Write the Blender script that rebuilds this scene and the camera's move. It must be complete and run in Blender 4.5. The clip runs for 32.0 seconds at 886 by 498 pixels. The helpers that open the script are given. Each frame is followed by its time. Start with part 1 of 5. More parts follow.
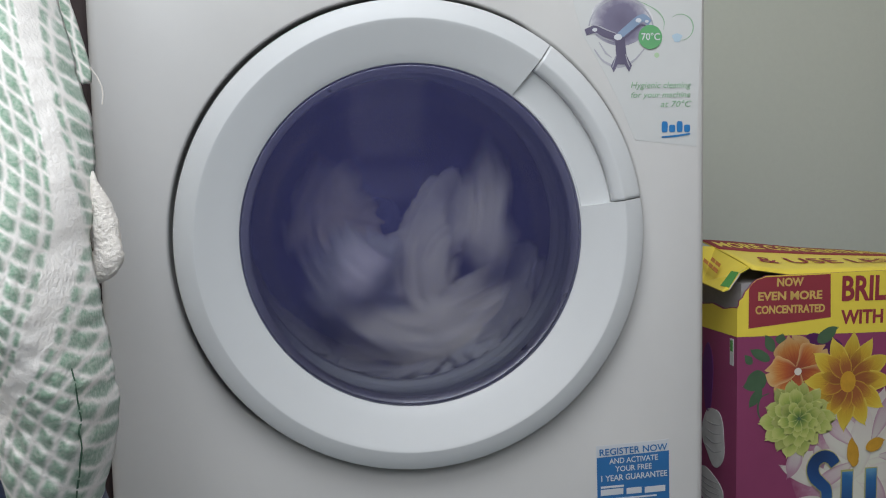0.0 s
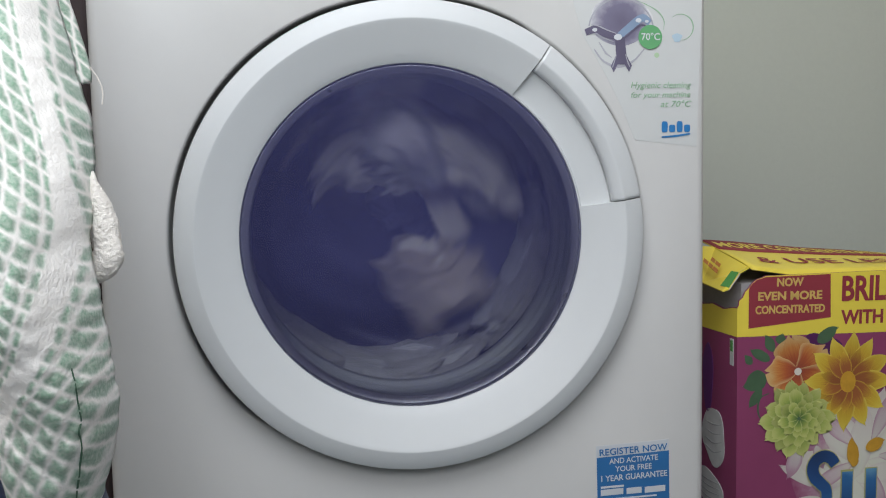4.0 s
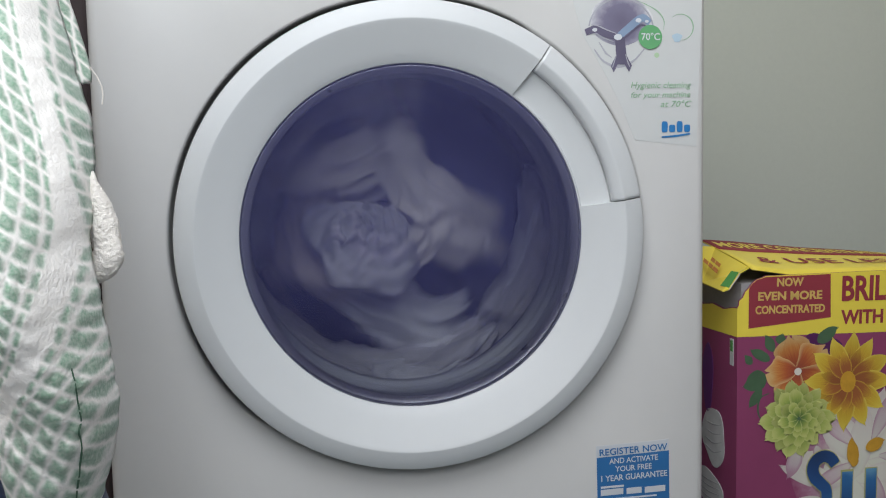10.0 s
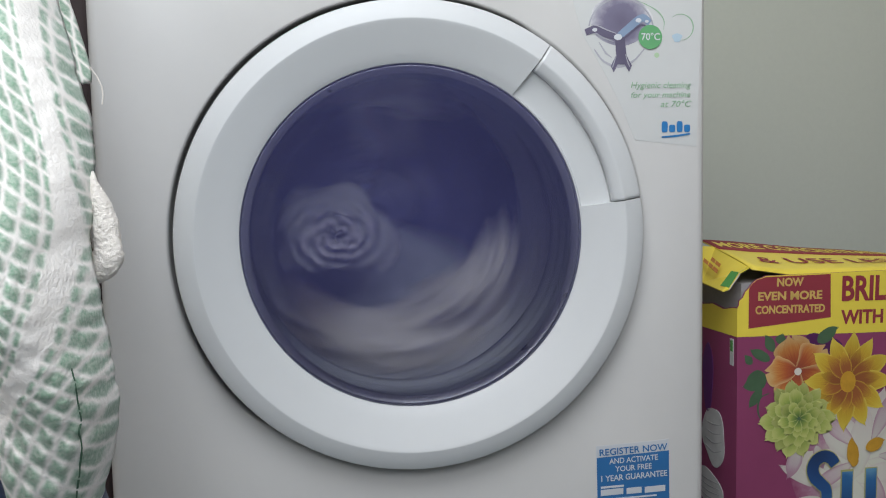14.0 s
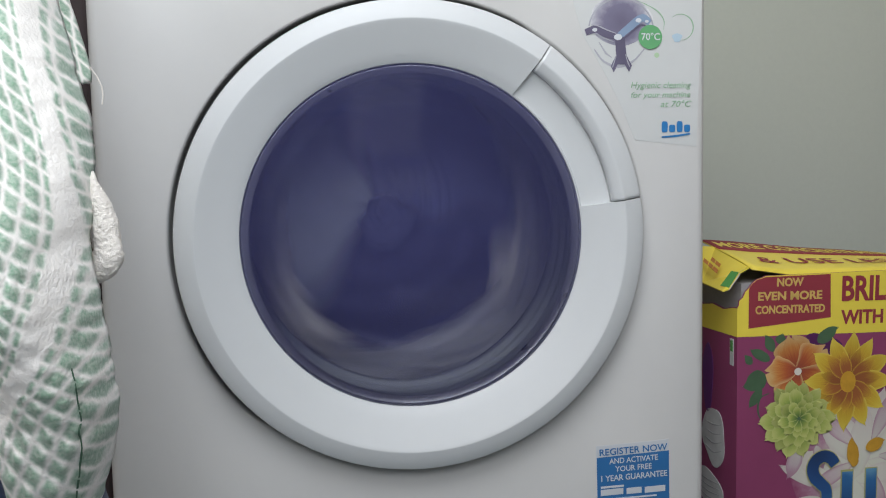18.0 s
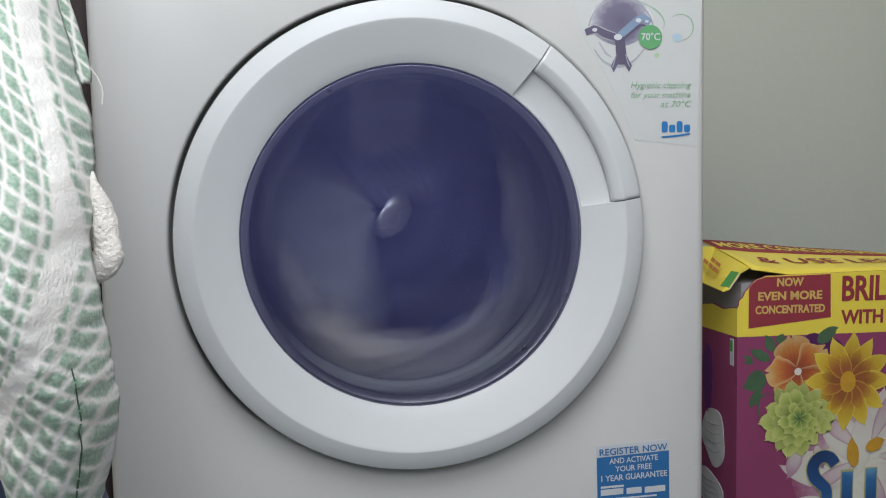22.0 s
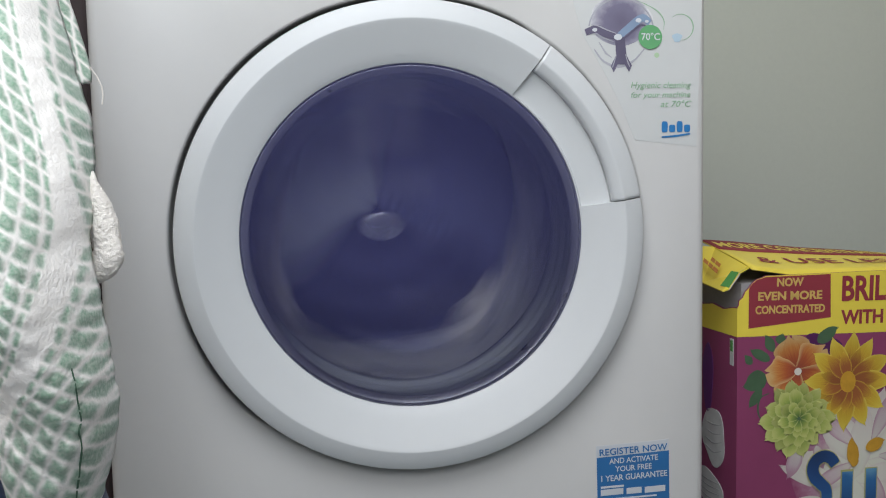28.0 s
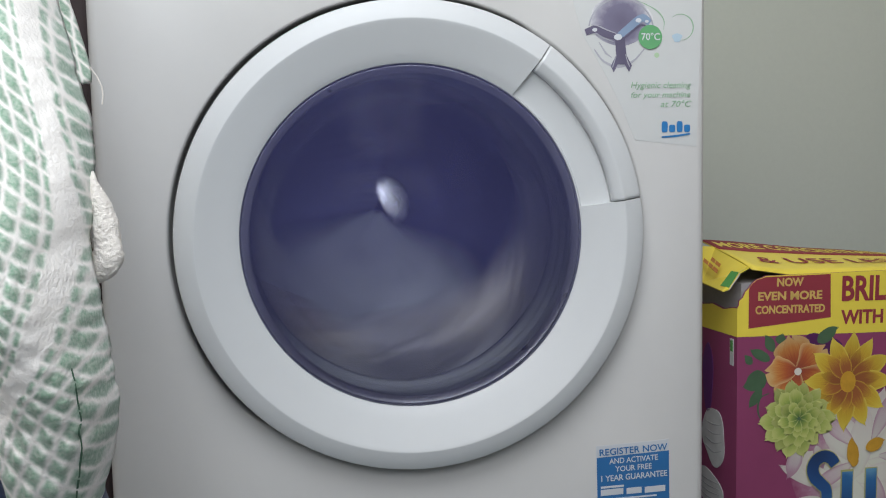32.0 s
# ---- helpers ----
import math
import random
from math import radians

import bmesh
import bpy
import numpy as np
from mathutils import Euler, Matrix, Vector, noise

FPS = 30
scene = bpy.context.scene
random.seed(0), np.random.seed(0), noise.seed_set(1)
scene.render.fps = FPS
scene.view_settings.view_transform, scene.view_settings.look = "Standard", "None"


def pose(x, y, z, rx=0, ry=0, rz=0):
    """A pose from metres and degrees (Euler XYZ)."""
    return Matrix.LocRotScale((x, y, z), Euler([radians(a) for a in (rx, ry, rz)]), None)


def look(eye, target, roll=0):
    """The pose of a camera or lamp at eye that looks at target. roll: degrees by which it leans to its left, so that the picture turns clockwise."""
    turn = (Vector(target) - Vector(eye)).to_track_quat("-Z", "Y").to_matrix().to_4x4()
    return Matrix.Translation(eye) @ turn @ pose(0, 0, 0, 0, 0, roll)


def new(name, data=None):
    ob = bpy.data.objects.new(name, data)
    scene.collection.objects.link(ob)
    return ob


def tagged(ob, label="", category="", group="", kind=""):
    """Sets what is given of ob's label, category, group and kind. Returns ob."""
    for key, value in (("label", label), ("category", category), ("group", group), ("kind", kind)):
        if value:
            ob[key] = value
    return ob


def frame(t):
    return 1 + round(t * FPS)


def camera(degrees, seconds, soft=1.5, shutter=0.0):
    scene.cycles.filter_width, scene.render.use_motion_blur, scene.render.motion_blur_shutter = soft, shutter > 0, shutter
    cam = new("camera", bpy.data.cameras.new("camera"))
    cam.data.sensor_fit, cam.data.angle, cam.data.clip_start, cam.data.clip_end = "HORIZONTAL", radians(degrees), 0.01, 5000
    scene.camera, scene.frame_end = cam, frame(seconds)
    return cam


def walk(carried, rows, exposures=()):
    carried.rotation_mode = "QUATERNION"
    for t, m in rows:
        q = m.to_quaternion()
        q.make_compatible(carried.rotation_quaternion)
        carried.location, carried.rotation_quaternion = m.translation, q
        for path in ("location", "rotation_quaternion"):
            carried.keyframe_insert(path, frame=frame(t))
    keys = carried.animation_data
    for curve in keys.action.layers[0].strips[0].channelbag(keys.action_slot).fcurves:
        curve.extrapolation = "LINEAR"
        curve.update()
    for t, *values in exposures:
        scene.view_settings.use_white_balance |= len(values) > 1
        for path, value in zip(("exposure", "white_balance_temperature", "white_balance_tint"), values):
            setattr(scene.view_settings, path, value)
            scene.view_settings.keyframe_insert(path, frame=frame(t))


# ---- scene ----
cam = camera(56, 32.0, soft=1.1, shutter=1.25)
EYE = Vector((-0.1289, -0.8169, 0.5127))
STAND = look(EYE, EYE + Vector((0.1356, 0.9872, -0.0842)), -1.245)
walk(cam, [(0.0, STAND), (32.0, STAND)], exposures=[(0.0, -0.14), (1.0, -0.12), (3.0, -0.03), (6.0, 0.0), (32.0, 0.0)])

# ---- light ----
world = bpy.data.worlds.new("world")
scene.world = world
world.use_nodes = True
sky = world.node_tree.nodes.new("ShaderNodeTexSky")
sky.sky_type, sky.sun_disc = "NISHITA", False
sky.sun_elevation, sky.sun_rotation = radians(40), radians(215)
world.node_tree.links.new(sky.outputs[0], world.node_tree.nodes["Background"].inputs[0])
world.node_tree.nodes["Background"].inputs[1].default_value = 0.12

WIN = (-0.19, -1.0, 1.84, 0.95, 1.32)          # the main window assumed behind the camera, out of view: centre, width, height
LOW_FILL = (-0.19, -1.0, 0.86, 0.95, 0.32)          # an added, unseen low opening whose lamp brightens the inside of the drum


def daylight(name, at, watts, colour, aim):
    """An area lamp set in an opening."""
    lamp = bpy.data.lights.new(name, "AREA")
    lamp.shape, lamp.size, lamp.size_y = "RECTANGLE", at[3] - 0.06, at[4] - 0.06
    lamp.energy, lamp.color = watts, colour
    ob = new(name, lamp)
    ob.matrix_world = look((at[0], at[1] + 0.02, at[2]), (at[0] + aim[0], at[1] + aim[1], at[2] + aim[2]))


daylight("window_light", WIN, 22.6, (0.945, 0.985, 1.045), (0.05, 1.0, -0.75))
# Weak fill added low down, so light reaches into the drum.
daylight("low_fill_light", LOW_FILL, 3.8, (0.945, 0.985, 1.045), (0.05, 1.0, -0.20))


# ---- mesh helpers ----
def smooth(bm):
    for f in bm.faces:
        f.smooth = True
    return bm


def obj(name, bm, material, parent=None, label=""):
    me = bpy.data.meshes.new(name)
    bm.normal_update()
    bm.to_mesh(me)
    bm.free()
    for m in (material if isinstance(material, (list, tuple)) else [material]):
        me.materials.append(m)
    ob = new(name, me)
    if parent is not None:
        ob.parent = parent
    if label:
        tagged(ob, label=label)
    return ob


def part(name, bm, material, parent, label=""):
    return obj(name, bm, material, parent, label)


def thing(name, at, label, category, group="", kind=""):
    ob = new(name)
    ob.empty_display_size = 0.05
    ob.matrix_world = at
    return tagged(ob, label, category, group, kind)


def box(bm, x0, x1, y0, y1, z0, z1, bevel=0.0, seg=2):
    r = bmesh.ops.create_cube(bm, size=1.0, matrix=Matrix.Translation(((x0 + x1) / 2, (y0 + y1) / 2, (z0 + z1) / 2))
                              @ Matrix.Diagonal((x1 - x0, y1 - y0, z1 - z0, 1)))
    if bevel:
        edges = list({e for v in r["verts"] for e in v.link_edges})
        bmesh.ops.bevel(bm, geom=edges, offset=bevel, segments=seg, profile=0.5, affect="EDGES")
    return bm


def rings(bm, loops, close=True):
    """Skin equal loops of points one after another."""
    made = [[bm.verts.new(p) for p in lp] for lp in loops]
    n = len(made[0])
    for a, b in zip(made, made[1:]):
        for i in range(n if close else n - 1):
            j = (i + 1) % n
            bm.faces.new((a[i], a[j], b[j], b[i]))
    return made


def revolve(profile, n=128, cx=0.0, cz=0.0):
    """A profile of (radius, y) turned about the y axis; a radius of 0 closes it."""
    bm = bmesh.new()
    loops = []
    for r, y in profile:
        r = max(r, 1e-5)
        loops.append([(cx + r * math.sin(2 * math.pi * i / n), y, cz + r * math.cos(2 * math.pi * i / n)) for i in range(n)])
    rings(bm, loops)
    bmesh.ops.remove_doubles(bm, verts=bm.verts, dist=2e-5)
    bmesh.ops.recalc_face_normals(bm, faces=bm.faces)
    return smooth(bm)


def slab(points, y0, y1, m=None):
    """A flat outline of (x, z) given thickness from y0 to y1."""
    bm = bmesh.new()
    f = bm.faces.new([bm.verts.new((x, y1, z)) for x, z in points])
    ext = bmesh.ops.extrude_face_region(bm, geom=[f])
    for v in ext["geom"]:
        if isinstance(v, bmesh.types.BMVert):
            v.co.y = y0
    bmesh.ops.triangulate(bm, faces=bm.faces)
    bmesh.ops.recalc_face_normals(bm, faces=bm.faces)
    if m is not None:
        bm.transform(m)
    return bm


def shell(bm, rows, thick, facing, uv=None):
    """A sheet through rows of points, given a back and a rim; its front looks along facing. uv(point number) may lay a weave on it."""
    nj, ni = len(rows), len(rows[0])
    layer = bm.loops.layers.uv.new("UVMap") if uv else None
    front = [[Vector(p) for p in row] for row in rows]
    back = []
    for j in range(nj):
        row = []
        for i in range(ni):
            du = front[j][min(i + 1, ni - 1)] - front[j][max(i - 1, 0)]
            dv = front[min(j + 1, nj - 1)][i] - front[max(j - 1, 0)][i]
            n = du.cross(dv).normalized()
            if n.dot(facing) < 0:
                n = -n
            row.append(front[j][i] - n * thick)
        back.append(row)
    vf = [[bm.verts.new(p) for p in row] for row in front]
    vb = [[bm.verts.new(p) for p in row] for row in back]
    num = {}
    for grid in (vf, vb):
        for j in range(nj):
            for i in range(ni):
                num[grid[j][i]] = j * ni + i
    flip = (front[1][1] - front[0][1]).cross(front[1][1] - front[1][0]).dot(facing) > 0
    quads = []
    for j in range(nj - 1):
        for i in range(ni - 1):
            q = (vf[j][i], vf[j][i + 1], vf[j + 1][i + 1], vf[j + 1][i])
            w = (vb[j][i], vb[j + 1][i], vb[j + 1][i + 1], vb[j][i + 1])
            quads += [q[::-1], w[::-1]] if flip else [q, w]
    edge = [(0, i) for i in range(ni)] + [(j, ni - 1) for j in range(1, nj)] + [(nj - 1, i) for i in range(ni - 2, -1, -1)] + [(j, 0) for j in range(nj - 2, 0, -1)]
    for k in range(len(edge)):
        (j0, i0), (j1, i1) = edge[k], edge[(k + 1) % len(edge)]
        q = (vf[j0][i0], vb[j0][i0], vb[j1][i1], vf[j1][i1])
        quads.append(q[::-1] if flip else q)
    for q in quads:
        f = bm.faces.new(q)
        f.smooth = True
        if layer is not None:
            for lp in f.loops:
                lp[layer].uv = uv(num[lp.vert])
    for e in bm.edges:
        if e.is_manifold and e.calc_face_angle() > radians(55):
            e.smooth = False
    return bm


def blob(cx, cz, rx, rz, n=28, turn=0.0, wob=0.0, seed=0):
    out = []
    for i in range(n):
        a = 2 * math.pi * i / n
        k = 1 + wob * math.sin(3 * a + seed) + 0.6 * wob * math.sin(5 * a + 2.1 * seed)
        x, z = rx * k * math.cos(a), rz * k * math.sin(a)
        c, s = math.cos(turn), math.sin(turn)
        out.append((cx + c * x - s * z, cz + s * x + c * z))
    return out


def stroke(points, w, taper=0.0):
    """An outline that follows a line of (x, z) with a width."""
    left, right = [], []
    n = len(points)
    for i, p in enumerate(points):
        a, b = points[max(i - 1, 0)], points[min(i + 1, n - 1)]
        d = Vector((b[0] - a[0], b[1] - a[1])).normalized()
        k = w / 2 * (1 - taper * abs(2 * i / (n - 1) - 1))
        left.append((p[0] - d.y * k, p[1] + d.x * k))
        right.append((p[0] + d.y * k, p[1] - d.x * k))
    return left + right[::-1]


def flowing(points, n=40):
    """A smooth line through a few (x, z) points."""
    m = len(points) - 1
    px_, pz_ = [(k, p[0]) for k, p in enumerate(points)], [(k, p[1]) for k, p in enumerate(points)]
    return [(glide(px_, m * k / n), glide(pz_, m * k / n)) for k in range(n + 1)]


def glide(table, t):
    """A smooth line through rows of (seconds, value)."""
    ts = [row[0] for row in table]
    vs = [row[1] for row in table]
    n = len(ts)
    k = max(0, min(n - 2, sum(1 for s in ts if s <= t) - 1))
    h = ts[k + 1] - ts[k]

    def slope(i):
        if i == 0:
            return (vs[1] - vs[0]) / (ts[1] - ts[0])
        if i == n - 1:
            return (vs[-1] - vs[-2]) / (ts[-1] - ts[-2])
        return (vs[i + 1] - vs[i - 1]) / (ts[i + 1] - ts[i - 1])
    f = (t - ts[k]) / h
    a, b = slope(k) * h, slope(k + 1) * h
    return vs[k] * (2 * f ** 3 - 3 * f * f + 1) + a * (f ** 3 - 2 * f * f + f) + vs[k + 1] * (3 * f * f - 2 * f ** 3) + b * (f ** 3 - f * f)


def letters(body, size, width=0.0, thick=0.0002, shear=0.0, align="CENTER", bold=0.015):
    """Words in the built-in font as a mesh that stands in the xz plane and faces -y."""
    cu = bpy.data.curves.new("words", "FONT")
    cu.body, cu.size, cu.extrude, cu.align_x, cu.shear = body, size, thick, align, shear
    cu.resolution_u, cu.offset = 3, bold * size
    ob = new("words", cu)
    bpy.context.view_layer.update()
    me = bpy.data.meshes.new_from_object(ob.evaluated_get(bpy.context.evaluated_depsgraph_get()))
    bpy.data.objects.remove(ob)
    bm = bmesh.new()
    bm.from_mesh(me)
    bpy.data.meshes.remove(me)
    xs = [v.co.x for v in bm.verts]
    k = width / (max(xs) - min(xs)) if width else 1.0
    bm.transform(pose(0, 0, 0, 90) @ Matrix.Diagonal((k, 1, 1, 1)))
    return bm


def moved(bm, m):
    bm.transform(m)
    return bm


# ---- materials ----
def nodes_of(name):
    m = bpy.data.materials.new(name)
    m.use_nodes = True
    nt = m.node_tree
    return m, nt, nt.nodes, nt.links, nt.nodes["Principled BSDF"]


def surface(name, color, rough=0.5, metal=0.0, vary=0.08, scale=30.0, stain=0.05, stain_scale=4.0, bump=0.0, bump_scale=300.0,
            stretch=(1, 1, 1), coat=0.0, sheen=0.0):
    m, nt, nd, lk, p = nodes_of(name)
    tc = nd.new("ShaderNodeTexCoord")
    mp = nd.new("ShaderNodeMapping")
    mp.inputs["Scale"].default_value = stretch
    lk.new(tc.outputs["Object"], mp.inputs[0])
    fine, broad = nd.new("ShaderNodeTexNoise"), nd.new("ShaderNodeTexNoise")
    fine.inputs["Scale"].default_value, fine.inputs["Detail"].default_value = scale, 6
    broad.inputs["Scale"].default_value, broad.inputs["Detail"].default_value = stain_scale, 3
    lk.new(mp.outputs[0], fine.inputs[0])
    lk.new(mp.outputs[0], broad.inputs[0])
    mr1, mr2 = nd.new("ShaderNodeMapRange"), nd.new("ShaderNodeMapRange")
    for mr, v in ((mr1, vary), (mr2, stain)):
        mr.inputs["To Min"].default_value, mr.inputs["To Max"].default_value = 1 - v, 1 + v
    lk.new(fine.outputs[0], mr1.inputs[0])
    lk.new(broad.outputs[0], mr2.inputs[0])
    mul = nd.new("ShaderNodeMath")
    mul.operation = "MULTIPLY"
    lk.new(mr1.outputs[0], mul.inputs[0])
    lk.new(mr2.outputs[0], mul.inputs[1])
    sc = nd.new("ShaderNodeVectorMath")
    sc.operation = "SCALE"
    sc.inputs[0].default_value = color
    lk.new(mul.outputs[0], sc.inputs["Scale"])
    lk.new(sc.outputs[0], p.inputs["Base Color"])
    rr = nd.new("ShaderNodeMapRange")
    rr.inputs["To Min"].default_value, rr.inputs["To Max"].default_value = max(0.02, rough - 0.08), min(1, rough + 0.08)
    lk.new(broad.outputs[0], rr.inputs[0])
    lk.new(rr.outputs[0], p.inputs["Roughness"])
    p.inputs["Metallic"].default_value = metal
    p.inputs["Coat Weight"].default_value = coat
    p.inputs["Sheen Weight"].default_value = sheen
    if bump:
        bn, bp = nd.new("ShaderNodeTexNoise"), nd.new("ShaderNodeBump")
        bn.inputs["Scale"].default_value, bn.inputs["Detail"].default_value = bump_scale, 4
        bp.inputs["Strength"].default_value, bp.inputs["Distance"].default_value = bump, 0.002
        lk.new(mp.outputs[0], bn.inputs[0])
        lk.new(bn.outputs[0], bp.inputs["Height"])
        lk.new(bp.outputs[0], p.inputs["Normal"])
    return m


def glass_sheet(name, tint, rough, ior=1.45, film=0.0, veil_colour=(0.23, 0.22, 0.60)):
    """Clear tinted glass: what passes is tinted, Fresnel sets the gloss on top, and a coloured veil can put haze over
    it.
    """
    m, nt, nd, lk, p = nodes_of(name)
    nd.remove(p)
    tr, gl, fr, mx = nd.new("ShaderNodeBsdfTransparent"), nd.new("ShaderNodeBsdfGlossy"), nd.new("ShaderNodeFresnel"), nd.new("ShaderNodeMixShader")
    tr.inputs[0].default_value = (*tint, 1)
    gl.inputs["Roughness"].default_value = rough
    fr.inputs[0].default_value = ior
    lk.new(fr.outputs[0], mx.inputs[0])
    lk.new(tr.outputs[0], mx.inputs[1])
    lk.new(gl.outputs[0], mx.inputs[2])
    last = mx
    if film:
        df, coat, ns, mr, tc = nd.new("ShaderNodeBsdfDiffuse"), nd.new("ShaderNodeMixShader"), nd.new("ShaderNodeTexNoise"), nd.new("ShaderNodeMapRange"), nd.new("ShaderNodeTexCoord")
        df.inputs[0].default_value = (*veil_colour, 1)
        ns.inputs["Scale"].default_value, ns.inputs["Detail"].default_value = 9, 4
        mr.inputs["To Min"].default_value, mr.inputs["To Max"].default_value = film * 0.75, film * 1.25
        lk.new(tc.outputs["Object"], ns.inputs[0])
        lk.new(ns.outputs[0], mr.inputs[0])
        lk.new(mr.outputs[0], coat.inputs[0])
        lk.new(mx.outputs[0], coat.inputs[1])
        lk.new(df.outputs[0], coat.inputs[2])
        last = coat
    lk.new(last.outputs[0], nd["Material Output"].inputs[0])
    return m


WHITE_STEEL = surface("white_enamel", (0.618, 0.610, 0.588), 0.38, vary=0.015, scale=60, stain=0.035, stain_scale=5, bump=0.02, bump_scale=700)
WHITE_PLASTIC = surface("white_plastic", (0.610, 0.625, 0.622), 0.42, vary=0.012, scale=80, stain=0.02, stain_scale=6, bump=0.02, bump_scale=900)
GLASS = glass_sheet("bowl_glass", (0.955, 0.97, 0.96), 0.17, 1.20)
# Added pane: the violet haze over the door is put into its colour.
COVER = glass_sheet("violet_veil_cover", (0.95, 0.945, 0.985), 0.10, 1.10, film=0.092, veil_colour=(0.215, 0.222, 0.58))
RUBBER = surface("grey_rubber", (0.40, 0.41, 0.40), 0.55, vary=0.08, scale=90, stain=0.12, stain_scale=15, bump=0.05)
BEZEL = surface("dark_grey_plastic", (0.34, 0.345, 0.33), 0.30, metal=0.7, vary=0.05, scale=90, stain=0.1, stain_scale=12, coat=0.9)
DARK_GAP = surface("gap_black", (0.025, 0.025, 0.03), 0.6)
# Dark blue instead of bare steel: the drum's dimness is put into the colour.
STEEL = surface("dimmed_drum_steel", (0.085, 0.085, 0.16), 0.55, metal=1.0, vary=0.06, scale=200, stain=0.1, stain_scale=8)
CAP_STEEL = surface("polished_steel", (0.86, 0.86, 0.88), 0.27, metal=1.0, vary=0.04, scale=200, stain=0.08, stain_scale=8)
WALL = surface("green_grey_wall_paint", (0.51, 0.535, 0.465), 0.85, vary=0.03, scale=120, stain=0.04, stain_scale=2, bump=0.08, bump_scale=260)
# Unseen west wall: warm and bright, to throw warm light on the left.
WARM_BOUNCE = surface("warm_bounce_paint", (0.72, 0.62, 0.52), 0.9, vary=0.03, scale=60, stain=0.04, stain_scale=2)
# Unseen east and south walls: darkened so they bounce less light.
WEAK_BOUNCE = surface("weak_bounce_paint", (0.36, 0.33, 0.30), 0.9, vary=0.03, scale=60, stain=0.04, stain_scale=2)
# Unseen ceiling: kept bright to throw more light down.
CEILING = surface("white_ceiling_paint", (0.78, 0.77, 0.75), 0.9, vary=0.02, scale=60)
# Unseen floor: its blue-grey is picked to throw cool light up.
FLOOR = surface("cool_bounce_grey", (0.185, 0.22, 0.245), 0.5, vary=0.1, scale=40, stain=0.12, stain_scale=3)
DARK_WOOD = surface("dark_brown_wood", (0.05, 0.032, 0.032), 0.55, vary=0.25, scale=18, stain=0.15, stretch=(1, 1, 0.1), bump=0.1, bump_scale=120)
CLOTH_PALE = surface("wet_pale_cotton", (0.74, 0.765, 0.76), 0.85, vary=0.06, scale=120, stain=0.15, stain_scale=14, bump=0.4, bump_scale=420, sheen=0.2)
CLOTH_WHITE = surface("wet_white_cotton", (0.60, 0.56, 0.47), 0.85, vary=0.10, scale=120, stain=0.40, stain_scale=14, bump=0.4, bump_scale=420, sheen=0.2)
CLOTH_CREAM = surface("wet_beige_cotton", (0.38, 0.33, 0.27), 0.85, vary=0.10, scale=120, stain=0.40, stain_scale=14, bump=0.4, bump_scale=420, sheen=0.2)
CLOTH_GREY = surface("wet_grey_cotton", (0.53, 0.53, 0.50), 0.85, vary=0.10, scale=120, stain=0.35, stain_scale=14, bump=0.4, bump_scale=420, sheen=0.2)
CLOTH_DIM = surface("wet_dull_cotton", (0.39, 0.38, 0.36), 0.85, vary=0.10, scale=120, stain=0.22, stain_scale=30, bump=0.5, bump_scale=300, sheen=0.2)
CLOTH_NAVY = surface("wet_navy_cotton", (0.12, 0.125, 0.21), 0.85, vary=0.08, scale=120, stain=0.12, stain_scale=14, bump=0.4, bump_scale=420, sheen=0.1)
CLOTH_BLUE = surface("wet_blue_cotton", (0.215, 0.23, 0.38), 0.85, vary=0.08, scale=120, stain=0.12, stain_scale=14, bump=0.4, bump_scale=420, sheen=0.2)


# ---- the room ----
def walls():
    t = 0.12
    x0, x1, y0, y1, z1 = -1.15, 1.0, -1.0, 0.62, 2.62
    tagged(obj("floor", box(bmesh.new(), x0 - t, x1 + t, y0 - t, y1 + t, -t, 0), FLOOR), "unseen blue-grey floor that bounces cool light", "floor", kind="structure")
    tagged(obj("ceiling", box(bmesh.new(), x0 - t, x1 + t, y0 - t, y1 + t, z1, z1 + t), CEILING), "plain white painted ceiling", "ceiling", kind="structure")
    tagged(obj("wall_north", box(bmesh.new(), x0, x1, y1, y1 + t, 0, z1), WALL), "green-grey painted wall behind the washing machine", "wall", kind="structure")
    tagged(obj("wall_east", box(bmesh.new(), x1, x1 + t, y0, y1 + t, 0, z1), WEAK_BOUNCE), "unseen east wall, darkened to bounce little light", "wall", kind="structure")
    tagged(obj("wall_west", box(bmesh.new(), x0 - t, x0, y0, y1 + t, 0, z1), WARM_BOUNCE), "unseen west wall, warm to tint the bounced light", "wall", kind="structure")
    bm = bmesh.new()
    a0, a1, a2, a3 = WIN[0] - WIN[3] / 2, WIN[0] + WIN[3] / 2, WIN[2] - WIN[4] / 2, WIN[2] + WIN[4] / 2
    b2, b3 = LOW_FILL[2] - LOW_FILL[4] / 2, LOW_FILL[2] + LOW_FILL[4] / 2
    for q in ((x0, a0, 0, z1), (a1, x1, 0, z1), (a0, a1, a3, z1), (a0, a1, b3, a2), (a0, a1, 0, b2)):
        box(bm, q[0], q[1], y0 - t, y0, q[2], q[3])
    tagged(obj("wall_south", bm, WEAK_BOUNCE), "unseen dim wall with openings for the window lamp and the low fill", "wall", kind="structure")


walls()

# ---- the washing machine ----
MX, MHALF = -0.0428, 0.3025            # centre and half width of the machine
DX, DZ = -0.0446, 0.4552               # centre of the door
WX, WZ = -0.0453, 0.4562               # centre of its window
AX, AZ = -0.0600, 0.4735               # axis of the drum
BASE = Vector((MX, 0.28, 0.0))
machine = thing("washing_machine", Matrix.Translation(BASE), "white front-loading washing machine running with laundry inside", "washing machine")


def local(bm):
    return moved(bm, Matrix.Translation(-BASE))


